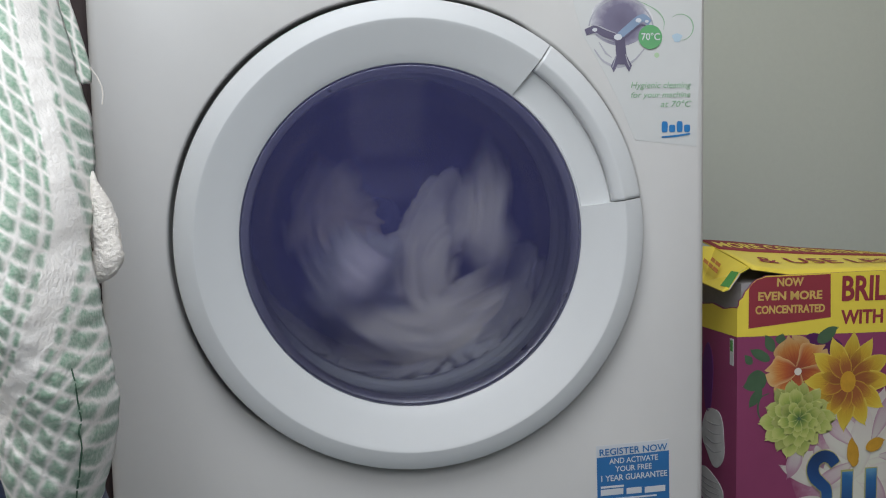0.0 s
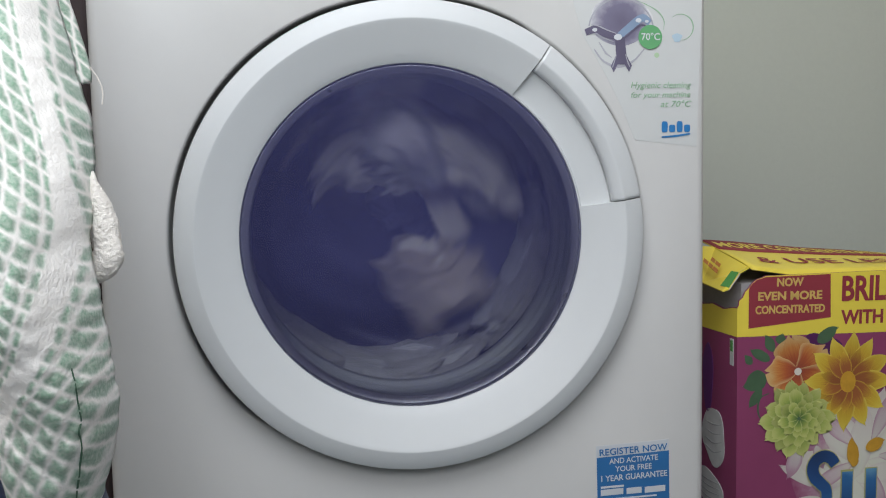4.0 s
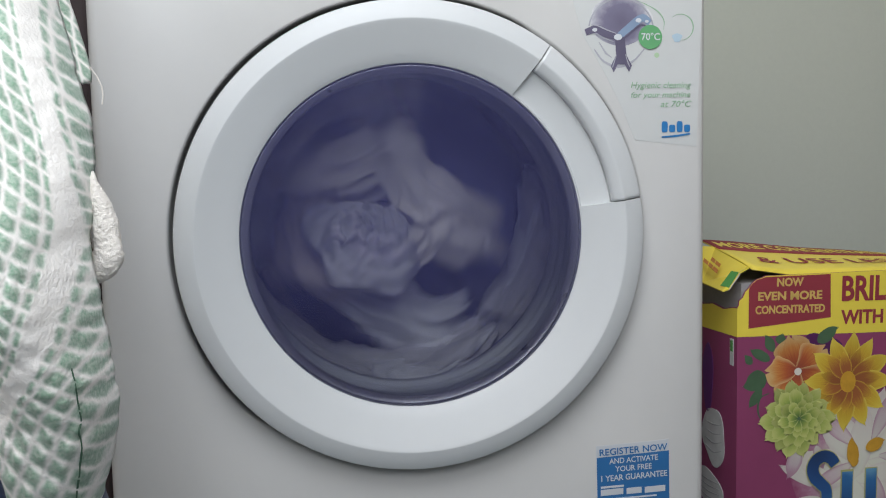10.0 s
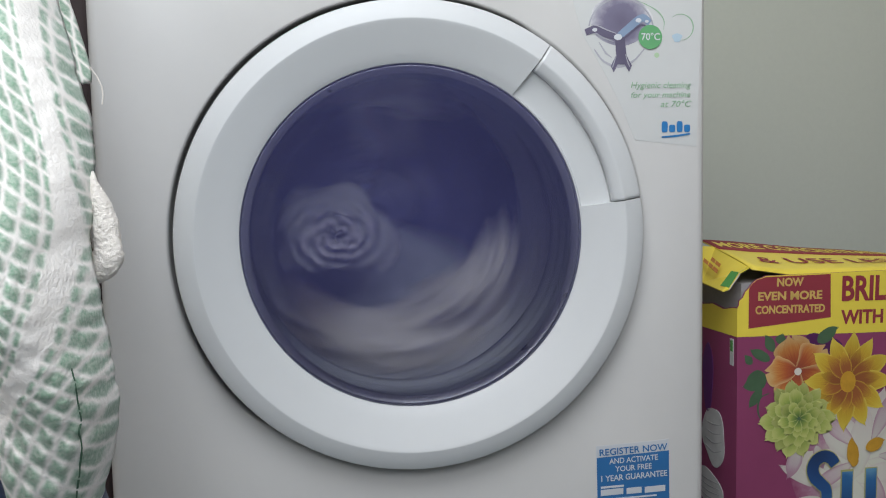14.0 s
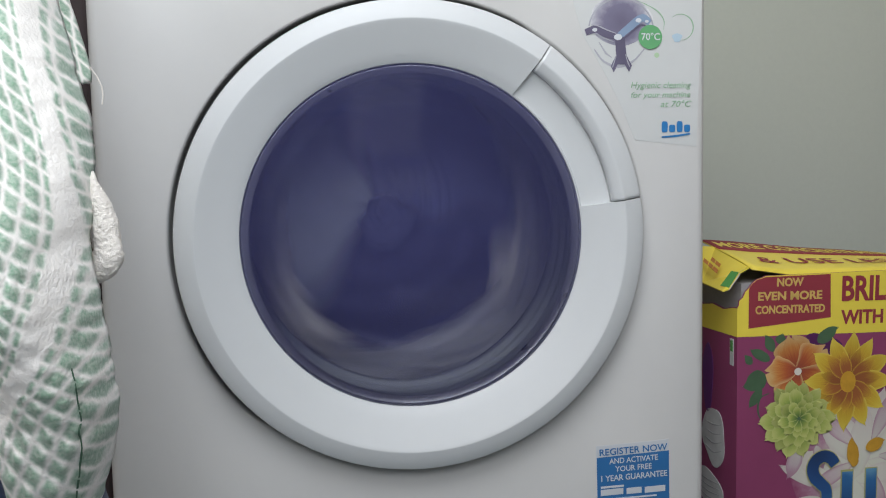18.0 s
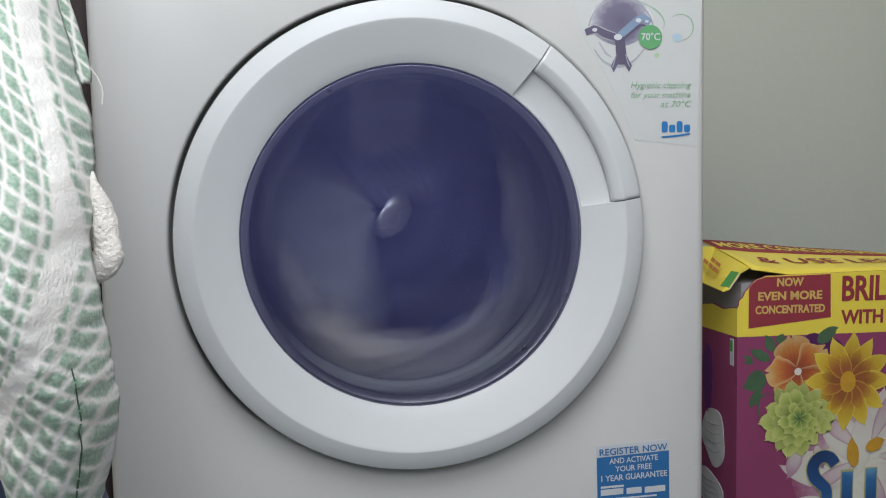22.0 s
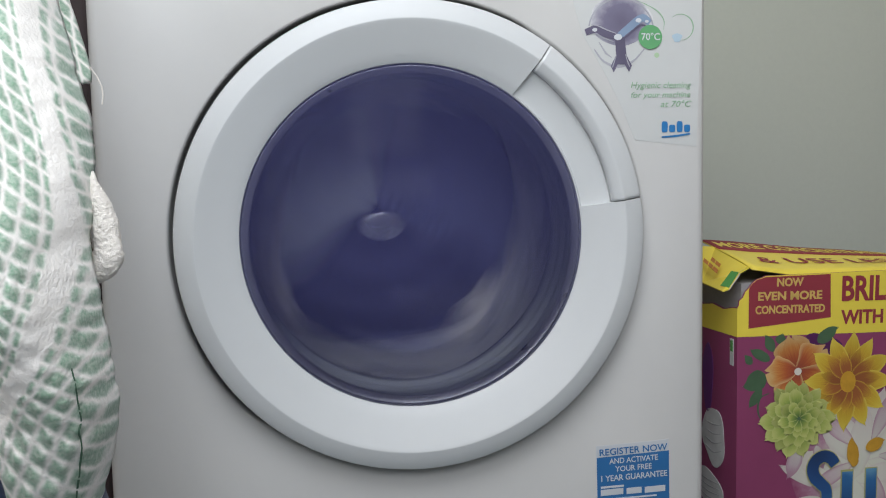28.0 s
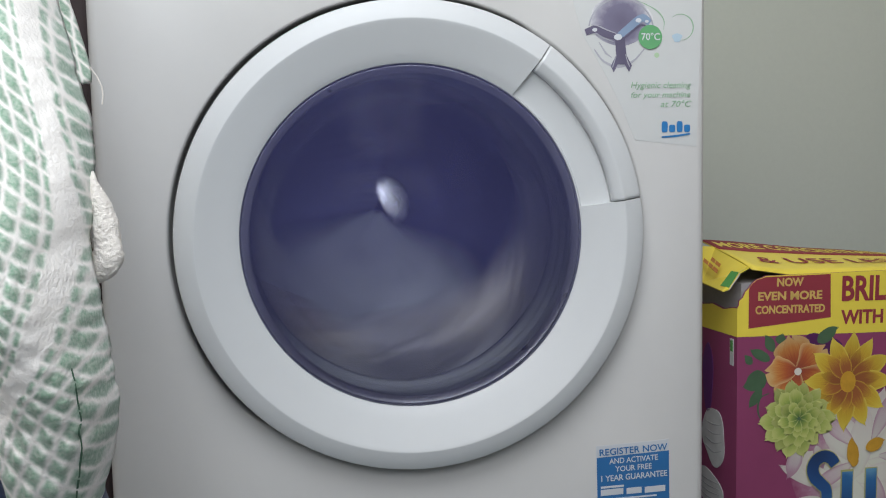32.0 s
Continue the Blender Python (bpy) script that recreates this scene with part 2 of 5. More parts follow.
def front_panel():
    bm = bmesh.new()
    n, R, hx = 160, 0.2350, DX
    x0, x1, z0, z1, rad = MX - MHALF, MX + MHALF, 0.07, 0.85, 0.012

    def rect(inset, y):
        out = []
        for i in range(n):
            a = 2 * math.pi * i / n
            dx, dz = math.sin(a), math.cos(a)
            tx = ((x1 - inset - hx) if dx > 0 else (x0 + inset - hx)) / dx if abs(dx) > 1e-6 else 1e9
            tz = ((z1 - inset - DZ) if dz > 0 else (z0 + inset - DZ)) / dz if abs(dz) > 1e-6 else 1e9
            k = min(tx, tz)
            out.append((hx + k * dx, y, DZ + k * dz))
        return out

    def circ(r, y):
        return [(hx + r * math.sin(2 * math.pi * i / n), y, DZ + r * math.cos(2 * math.pi * i / n)) for i in range(n)]
    rings(bm, [circ(R, 0.045), circ(R, 0.004), circ(R + 0.001, 0.001), circ(R + 0.003, 0.0), rect(0.011, 0.0), rect(0.006, 0.0012),
               rect(0.002, 0.005), rect(0.0, 0.012), rect(0.0, 0.045)])
    bmesh.ops.recalc_face_normals(bm, faces=bm.faces)
    for f in bm.faces:
        f.smooth = True
    part("front_panel", local(bm), WHITE_STEEL, machine, "white enamelled steel front")
    for nm, b in (("side_panel", (x0 + 0.001, x0 + 0.02, 0.046, 0.56, 0.03, 0.83)), ("side_panel", (x1 - 0.02, x1 - 0.001, 0.046, 0.56, 0.03, 0.83)),
                  ("top_panel", (x0 + 0.001, x1 - 0.001, 0.046, 0.57, 0.832, 0.85)), ("back_panel", (x0 + 0.021, x1 - 0.021, 0.545, 0.56, 0.03, 0.83))):
        part(nm, local(box(bmesh.new(), *b, bevel=0.002)), WHITE_STEEL, machine)
    part("plinth", local(box(bmesh.new(), x0 + 0.01, x1 - 0.01, 0.012, 0.04, 0.012, 0.068, bevel=0.003)), WHITE_PLASTIC, machine)
    for px_, py_ in ((x0 + 0.05, 0.07), (x1 - 0.05, 0.07), (x0 + 0.05, 0.5), (x1 - 0.05, 0.5)):
        part("foot", local(moved(revolve([(0, 0), (0.018, 0), (0.02, -0.004), (0.02, -0.01), (0.012, -0.012), (0.012, -0.035), (0, -0.035)], 20),
                                 Matrix.Translation((px_, py_, 0)) @ pose(0, 0, 0, -90))), RUBBER, machine)


front_panel()

H0, H1 = 35.9, 81.2           # the handle's sector, clockwise from the top


def door_ring():
    bm = bmesh.new()
    plain = [(0.1685, 0.006), (0.1683, -0.0060), (0.1688, -0.0092), (0.1700, -0.0104), (0.1800, -0.0154), (0.1920, -0.0214), (0.2040, -0.0274),
             (0.2070, -0.0289), (0.2078, -0.0291), (0.2086, -0.0290), (0.2150, -0.0271), (0.2246, -0.0242), (0.2264, -0.0228), (0.2274, -0.0195), (0.2270, 0.028)]
    scoop = [(0.1685, 0.006), (0.1683, -0.0060), (0.1688, -0.0092), (0.1700, -0.0098), (0.1712, -0.0080), (0.1770, -0.0088), (0.1850, -0.0108),
             (0.1920, -0.0128), (0.1980, -0.0146), (0.2040, -0.0120), (0.2100, -0.0035), (0.2180, -0.0030), (0.2240, -0.0025), (0.2270, -0.002), (0.2270, 0.028)]
    steps = []
    for i in range(181):
        a = H1 + (360 - (H1 - H0)) * i / 180
        steps.append((a, plain))
    for i in range(41):
        steps.append((H0 + (H1 - H0) * i / 40, scoop))
    loops = []
    for a, prof in steps:
        lp = []
        for r, y in prof:
            k = max(0.0, min(1.0, (0.2040 - r) / 0.034))
            r -= 0.0010 * k
            lp.append((DX + (WX - DX) * k + r * math.sin(radians(a)), y, DZ + (WZ - DZ) * k + r * math.cos(radians(a))))
        loops.append(lp)
    loops.append(loops[0])
    rings(bm, loops, close=False)
    bmesh.ops.remove_doubles(bm, verts=bm.verts, dist=1e-5)
    bmesh.ops.recalc_face_normals(bm, faces=bm.faces)
    smooth(bm)
    for e in bm.edges:
        if len(e.link_faces) == 2 and e.calc_face_angle() > radians(32):
            e.smooth = False
    return bm


door = part("door", local(door_ring()), WHITE_PLASTIC, machine, "round white plastic door ring")


def handle():
    bm = bmesh.new()
    prof = [(0.1984, -0.0110), (0.1980, -0.0205), (0.1986, -0.0232), (0.2002, -0.0249), (0.2064, -0.0287), (0.2078, -0.0292), (0.2092, -0.0290), (0.2150, -0.0272),
            (0.2246, -0.0243), (0.2264, -0.0229), (0.2274, -0.0196), (0.2275, -0.0110), (0.2200, -0.0080), (0.2080, -0.0085)]
    loops = []
    for i in range(49):
        a = radians(H0 + 0.25 + (H1 - H0 - 0.5) * i / 48)
        loops.append([(DX + r * math.sin(a), y, DZ + r * math.cos(a)) for r, y in prof])
    made = rings(bm, loops)
    bm.faces.new(made[0])
    bm.faces.new(made[-1])
    bmesh.ops.recalc_face_normals(bm, faces=bm.faces)
    for f in bm.faces:
        f.smooth = len(f.verts) == 4
    return bm


part("handle", local(handle()), WHITE_PLASTIC, door, "curved white plastic grip")
# the bowl: a bead at the rim, a steep wall and a rounded shoulder round its flat end
GL = [(0.1645, 0.0060), (0.1632, 0.0022), (0.1612, 0.0010), (0.1590, 0.0024), (0.1572, 0.0075), (0.1545, 0.0200), (0.1508, 0.0400), (0.1475, 0.0600), (0.1448, 0.0780),
      (0.1432, 0.0880), (0.1410, 0.0960), (0.1375, 0.1025), (0.1325, 0.1070), (0.1260, 0.1098), (0.1150, 0.1120), (0.0900, 0.1142), (0.0500, 0.1160), (0.0, 0.1166)]
inner = [(max(r + (0.0035 if r > 0.13 else -0.001), 0.0), y + (0.004 if r > 0.15 else 0.005)) for r, y in GL]
part("glass", local(revolve(GL + inner[::-1], 160, WX, WZ)), GLASS, door, "dark tinted glass bowl")
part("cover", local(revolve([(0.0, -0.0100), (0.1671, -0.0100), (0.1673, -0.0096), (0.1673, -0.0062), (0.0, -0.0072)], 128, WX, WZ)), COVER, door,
     "added cover pane with the violet haze put into its colour")
part("bezel", local(revolve([(0.1672, -0.0036), (0.1669, -0.0048), (0.1662, -0.0056), (0.1652, -0.0052), (0.1632, -0.0042), (0.1612, -0.0029), (0.1597, -0.0015),
                             (0.1590, -0.0001), (0.1597, 0.0003), (0.1640, 0.0006), (0.1672, 0.0010), (0.1672, -0.0036)], 160, WX, WZ)), BEZEL, door, "dark grey plastic ring behind the cover")
folds = [(0.1722 - 0.0035 * i / 24 + 0.0020 * math.cos(2 * math.pi * i / 6), 0.0150 + 0.094 * i / 24) for i in range(25)]
part("door_seal", local(revolve([(0.1880, 0.0140), (0.1760, 0.0142)] + folds + [(0.1690, 0.1150), (0.1900, 0.1165), (0.1920, 0.105), (0.1885, 0.05), (0.1880, 0.0140)], 128, DX, DZ)),
     RUBBER, machine, "grey rubber bellows seal")
part("tub", local(revolve([(0.195, 0.113), (0.262, 0.115), (0.266, 0.125), (0.266, 0.47), (0.25, 0.485), (0.0, 0.487)], 64, AX, AZ)), DARK_GAP, machine)
# a near-black plate round the door that stands in for shade in its gap
part("gap_shade_plate", local(revolve([(0.190, 0.030), (0.246, 0.030), (0.246, 0.034), (0.190, 0.034), (0.190, 0.030)], 96, DX, DZ)), DARK_GAP, machine)



def hinge_strip():
    """A tapering dark strip on the door's left that stands in for the shaded gap."""
    bm = bmesh.new()
    loops = []
    for i in range(81):
        f = i / 80
        a = radians(222 + 168 * f)
        e = 0.0021 * math.sin(math.pi * f) ** 0.6
        loops.append([(DX + r * math.sin(a), y, DZ + r * math.cos(a)) for r, y in ((0.2240, -0.013), (0.2272 + e * 0.8, -0.0125), (0.2274 + e, -0.011), (0.2274 + e, 0.026), (0.2240, 0.026))])
    rings(bm, loops)
    bmesh.ops.recalc_face_normals(bm, faces=bm.faces)
    return smooth(bm)


part("hinge_strip", local(hinge_strip()), DARK_GAP, door, "dark strip that stands in for the shaded gap behind the rim")

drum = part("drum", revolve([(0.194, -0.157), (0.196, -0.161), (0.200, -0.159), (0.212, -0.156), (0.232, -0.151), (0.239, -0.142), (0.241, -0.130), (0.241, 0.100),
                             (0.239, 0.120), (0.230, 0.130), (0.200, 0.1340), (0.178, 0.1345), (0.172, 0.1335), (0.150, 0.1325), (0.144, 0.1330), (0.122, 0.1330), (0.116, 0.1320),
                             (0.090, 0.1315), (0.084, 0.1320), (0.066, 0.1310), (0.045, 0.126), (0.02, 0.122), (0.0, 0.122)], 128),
            STEEL, machine, "stainless steel drum, its dim inside put into the colour")
# a polished hub cap, set off the axis and leaning outwards
cap = part("hub_cap", moved(revolve([(0.0, -0.0004), (0.010, -0.0002), (0.017, 0.0001), (0.0205, 0.0004), (0.0220, 0.0010), (0.0190, 0.0050), (0.0, 0.006)], 48),
                            pose(0, 0, 0, 0, -17, 0) @ pose(0, 0.055, 0.026, 0, -13, 0) @ pose(0, 0, 0, -9, 0, 0) @ pose(0, 0, 0, 0, 25, 0) @ Matrix.Diagonal((1.45, 1, 0.92, 1))), CAP_STEEL, drum, "polished steel hub cap")

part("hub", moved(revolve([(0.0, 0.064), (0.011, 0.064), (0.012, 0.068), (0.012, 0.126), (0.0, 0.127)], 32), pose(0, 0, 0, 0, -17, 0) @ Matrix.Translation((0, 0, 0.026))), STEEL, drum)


def lifter():
    bm = bmesh.new()
    loops = []
    for i in range(13):
        y = -0.12 + 0.22 * i / 12
        k = math.sin(math.pi * (i + 0.6) / 13.2) ** 0.35
        h, w = 0.034 * k, 0.030
        loops.append([(math.sin(a) * w * (0.35 + 0.65 * abs(math.sin(a)) ** 2), y, 0.239 - h * (math.cos(a) if math.cos(a) > 0 else 0)) for a in
                      [radians(-90 + 180 * j / 10) for j in range(11)]])
    rings(bm, loops, close=False)
    bmesh.ops.recalc_face_normals(bm, faces=bm.faces)
    return smooth(bm)


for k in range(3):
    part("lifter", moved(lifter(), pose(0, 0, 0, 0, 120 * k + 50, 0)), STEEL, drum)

# ---- the laundry ----
def crumple(sx, sy, sz, seed, folds=5.0, depth=0.22, bend=0.0, arch=0.0):
    """A crumpled wet garment: a squashed ball gathered into sharp folds that run across it."""
    bm = bmesh.new()
    bmesh.ops.create_icosphere(bm, subdivisions=5, radius=1.0)
    rnd = random.Random(seed)
    off = Vector([rnd.uniform(-20, 20) for _ in range(3)])
    d1 = Vector((1.0, rnd.uniform(-0.4, 0.4), rnd.uniform(-0.3, 0.3))).normalized()
    d2 = Vector([rnd.uniform(-1, 1) for _ in range(3)]).normalized()
    for v in bm.verts:
        p = v.co.normalized()
        w = noise.noise_vector(p * 1.3 + off) * 0.9
        q = p + w
        ridge = 1 - abs(math.sin(folds * q.dot(d1) + 2.5 * noise.noise(p * 1.1 - off)))
        fine = 1 - abs(noise.noise(q * 3.2 + off)) * 2.2
        crease = 1 - abs(math.sin(2.3 * folds * q.dot(d2) + 3.0 * noise.noise(p * 2.3 + off)))
        blunt = 1 - 0.85 * abs(p.z) ** 3                # the folds run out towards the ends
        k = 1 + blunt * (depth * (ridge ** 1.5 - 0.4) + 0.08 * fine + 0.05 * crease ** 2) + 0.42 * noise.noise(p * 1.4 + off * 1.7)
        v.co = p * k
    for v in bm.verts:
        v.co = Vector((v.co.x * sx, v.co.y * sy, v.co.z * sz))
        v.co.x += arch * (v.co.z / sz) ** 2 + 0.4 * arch * math.sin(2.4 * v.co.z / sz)
        if bend:                                   # follow the drum's wall
            a = v.co.x / bend
            r = bend + v.co.z
            v.co.x, v.co.z = r * math.sin(a), r * math.cos(a) - bend
    return smooth(bm)


def rosette(radius, seed):
    """Garments wound up into a spiral of folds."""
    bm = bmesh.new()
    n, m = 96, 26
    loops = []
    off = Vector((seed, 3.1 * seed, 7.7))
    for j in range(m):
        f = j / (m - 1)
        lp = []
        for i in range(n):
            a = 2 * math.pi * i / n
            wob = noise.noise(Vector((math.cos(a) * 1.3, math.sin(a) * 1.3, f * 2.5)) + off)
            r = radius * f * (1 + 0.55 * wob)
            s = abs(math.sin(1.5 * a + 11.0 * f + 5.0 * wob)) * (0.6 + 0.8 * abs(noise.noise(Vector((math.cos(a) * 3, math.sin(a) * 3, f * 6)) + off)))
            y = -0.040 * (1 - f ** 2.2) - 0.022 * s * (0.3 + math.sin(math.pi * min(1, f * 1.05))) + 0.01 * wob - 0.012 * f * abs(math.sin(6 * a + 7 * f + 9 * wob))
            lp.append((r * math.sin(a), y, r * math.cos(a)))
        loops.append(lp)
    for j in range(8):
        f = j / 7
        loops.append([(x * (1 - 0.9 * f), 0.03 * math.sin(f * 1.5), z * (1 - 0.9 * f)) for x, y, z in loops[m - 1]])
    made = rings(bm, loops)
    bm.faces.new(made[-1])
    bmesh.ops.remove_doubles(bm, verts=bm.verts, dist=1e-6)
    bmesh.ops.recalc_face_normals(bm, faces=bm.faces)
    return smooth(bm)


def fan(half, r0, r1, seed, ripple, crease):
    """A garment pressed flat against the back of the drum, spread like a fan about the axis."""
    bm = bmesh.new()
    n, m = (96, 96) if ripple else (64, 30)
    off = Vector((seed, 1.7 * seed, 4.4))
    grids = []
    for side in (0, 1):
        grid = []
        for j in range(m + 1):
            f = j / m
            row = []
            for i in range(n + 1):
                g = 2 * i / n - 1
                wob = noise.noise(Vector((g * 2.2, f * 2.0, 1.0)) + off)
                a = radians(half) * g * (1 + 0.22 * noise.noise(Vector((f * 3.4, g, 9)) + off))
                r = r0 + (r1 - r0) * f * (1 + 0.08 * noise.noise(Vector((g * 3, f, 5)) + off))
                rim = (1 - g ** 4) * (1 - abs(2 * f - 1) ** 8)
                y = 0.0
                if side == 0:
                    y = -rim * (0.014 + crease * abs(wob) + crease * 0.5 * noise.noise(Vector((g * 7, f * 5, 2)) + off))
                    if ripple:
                        up, across = r * math.cos(a - radians(48)), r * math.sin(a - radians(48))
                        y -= rim * ripple * math.exp(-((up - 0.055) / 0.042) ** 4 - ((across + 0.016) / 0.034) ** 4) * (0.5 + 0.5 * math.sin(465 * up + 1.2 * wob))
                row.append(bm.verts.new((r * math.sin(a), y, r * math.cos(a))))
            grid.append(row)
        for j in range(m):
            for i in range(n):
                q = (grid[j][i], grid[j][i + 1], grid[j + 1][i + 1], grid[j + 1][i])
                bm.faces.new(q if side else q[::-1])
        grids.append(grid)
    bmesh.ops.remove_doubles(bm, verts=bm.verts, dist=1e-4)
    bmesh.ops.recalc_face_normals(bm, faces=bm.faces)
    return smooth(bm)


def strap(seed):
    bm = bmesh.new()
    box(bm, -0.019, 0.019, -0.006, 0.006, -0.068, 0.068)
    bmesh.ops.subdivide_edges(bm, edges=bm.edges, cuts=7, use_grid_fill=True)
    for v in bm.verts:
        v.co.y += 0.012 * math.sin(v.co.z * 40 + seed) + 0.004 * noise.noise(v.co * 40)
        v.co.x += 0.005 * math.sin(v.co.z * 28)
    return smooth(bm)


LAUNDRY = {}


def garment(key, name, bm, material, label, y):
    ob = tagged(obj(name, bm, material), label, "laundry", group="laundry in the drum")
    LAUNDRY[key] = (ob, y)
    return ob


garment("A", "shirt", crumple(0.046, 0.040, 0.100, 1, 5.0, 0.40, arch=0.030), CLOTH_WHITE, "crumpled wet white shirt tumbling in the drum", 0.225)
garment("B", "shirt", crumple(0.042, 0.036, 0.095, 2, 5.5, 0.40, arch=-0.022), CLOTH_WHITE, "crumpled wet white shirt tumbling in the drum", 0.185)
garment("C", "undershirt", crumple(0.056, 0.038, 0.054, 3, 4.5, 0.34, arch=0.012), CLOTH_CREAM, "crumpled wet beige undershirt tumbling in the drum", 0.215)
garment("D", "shirt", crumple(0.040, 0.036, 0.092, 4, 5.5, 0.40, arch=0.026), CLOTH_GREY, "crumpled wet light grey shirt tumbling in the drum", 0.240)
garment("E", "belt", strap(1.0), CLOTH_WHITE, "folded white cotton cloth belt among the wet laundry", 0.140)
garment("F", "sock", crumple(0.032, 0.014, 0.034, 6, 4.0, 0.2), CLOTH_NAVY, "balled-up wet navy sock tumbling in the drum", 0.205)
garment("G", "vest", crumple(0.030, 0.030, 0.066, 7, 5.0, 0.40, arch=0.020), CLOTH_WHITE, "crumpled wet white vest tumbling in the drum", 0.170)
garment("H", "sock", crumple(0.030, 0.028, 0.034, 8, 4.0, 0.3), CLOTH_WHITE, "balled-up wet white sock tumbling in the drum", 0.215)
garment("R", "pillowcase", moved(rosette(0.056, 5.0), pose(0, 0, 0, 0, -50, 0) @ Matrix.Diagonal((1.22, 1, 0.90, 1))), CLOTH_DIM, "wet greyish pillowcase wound up into a spiral of folds", 0.165)
garment("M", "trousers", fan(58, 0.002, 0.205, 3.0, 0.018, 0.008), CLOTH_BLUE, "wet dark blue cotton trousers pressed against the drum's back", 0.358)
garment("S", "bed_sheet", fan(58, 0.003, 0.205, 8.0, 0.0, 0.034), CLOTH_PALE, "wet pale grey bed sheet pressed against the drum's back", 0.352)
RING = [(28, "tea_cloth", CLOTH_DIM), (72, "pillowcase", CLOTH_GREY), (118, "sheet", CLOTH_GREY), (165, "pillowcase", CLOTH_DIM),
        (212, "tea_cloth", CLOTH_DIM), (258, "sheet", CLOTH_DIM), (300, "tea_cloth", CLOTH_DIM), (340, "pillowcase", CLOTH_DIM)]
for k, (rel, nm, mat_) in enumerate(RING):
    garment("W%d" % k, nm, crumple(0.098, 0.085, 0.026, 20 + k, 6.0, 0.22, bend=0.20), mat_,
            "wet light cotton cloth pressed against the drum's wall", 0.215 + 0.012 * (k % 2))

# radius and clockwise bearing about the drum's axis at whole seconds while the load tumbles
TUMBLE_T = (0, 1, 2, 3, 6, 7, 8, 9, 10)
TUMBLE = {
    "A": ((0.069, 132), (0.042, 261), (0.143, 204), (0.101, 106), (0.049, 113), (0.033, 238), (0.060, 295), (0.030, 166), (0.081, 318)),
    "B": ((0.158, 153), (0.020, 131), (0.149, 174), (0.116, 162), (0.103, 138), (0.141, 119), (0.018, 356), (0.029, 274), (0.061, 88)),
    "C": ((0.061, 270), (0.083, 276), (0.082, 254), (0.117, 221), (0.049, 342), (0.047, 263), (0.088, 260), (0.079, 291), (0.094, 248)),
    "D": ((0.128, 162), (0.117, 156), (0.163, 136), (0.146, 178), (0.172, 158), (0.083, 167), (0.046, 116), (0.147, 90), (0.137, 171)),
    "E": ((0.102, 227), (0.053, 217), (0.103, 209), (0.073, 175), (0.077, 212), (0.033, 178), (0.093, 137), (0.080, 226), (0.031, 264)),
    "F": ((.149, 181), (.106, 184), (.156, 162), (.130, 129), (.149, 181), (.150, 123), (.152, 210), (.125, 88), (.090, 202)),
    "G": ((0.112, 90), (0.124, 100), (0.099, 238), (0.093, 134), (0.103, 179), (0.077, 71), (0.077, 119), (0.062, 139), (0.048, 193)),
    "H": ((0.160, 187), (0.124, 237), (0.123, 219), (0.060, 314), (0.149, 211), (0.063, 108), (0.063, 36), (0.093, 250), (0.086, 213)),
    "R": ((.085, 205), (.060, 235), (.130, 218), (.090, 145), (.095, 150), (.062, 200), (.110, 318), (.065, 290), (.050, 215)),
    "S": ((.028, 165), (.028, 185), (.028, 205), (.028, 165), (.028, 150), (.028, 175), (.020, 260), (.015, 300), (0, 310)),
    "M": ((.025, 205), (.025, 150), (.025, 160), (.025, 210), (.025, 200), (.025, 215), (.020, 150), (.015, 120), (0, 77)),
}
# which way the long pieces lie at those times, clockwise from upright
LIE = {
    "A": (10, 85, 120, 20, 150, 90, 60, 110, 70),
    "B": (80, 95, 80, 80, 160, 0, 110, 60, 140),
    "D": (100, 90, 40, 90, 130, 100, 120, 0, 100),
    "G": (350, 10, 20, 40, 100, 45, 160, 150, 90),
    "E": (140, 100, 120, 70, 119, 30, 30, 55, 90),
}
# where each piece sits once it spins: radius and bearing from the bare part of the drum
SPIN = {"A": (.192, 74), "B": (.186, 112), "C": (.195, 142), "D": (.188, 172), "E": (.195, 285), "F": (.190, -15), "G": (.175, 60), "H": (.190, 312),
        "R": (.172, 100), "M": (0, 234), "S": (0, 114)}
ROSE = ((10, .050, 215), (11, .041, 212), (12, .053, 235), (13, .056, 205), (14, .066, 250), (14.5, .060, 241))
# the drum's turn, clockwise, in degrees
TURN = ((0, -5560), (3, -4850), (6, -4080), (8, -3550), (10, -2980), (11, -2630), (12, -2240), (13, -1820), (14, -1370), (14.5, -1090), (16.5, 20), (17, 305),
        (18, 885), (19, 1490), (20, 2110), (21, 2740), (22, 3375), (23, 4000), (24, 4590), (25, 5190), (28, 7025), (29, 7605), (30, 8265), (31, 8880), (32, 9435))


def ease(f):
    f = max(0.0, min(1.0, f))
    return f * f * (3 - 2 * f)


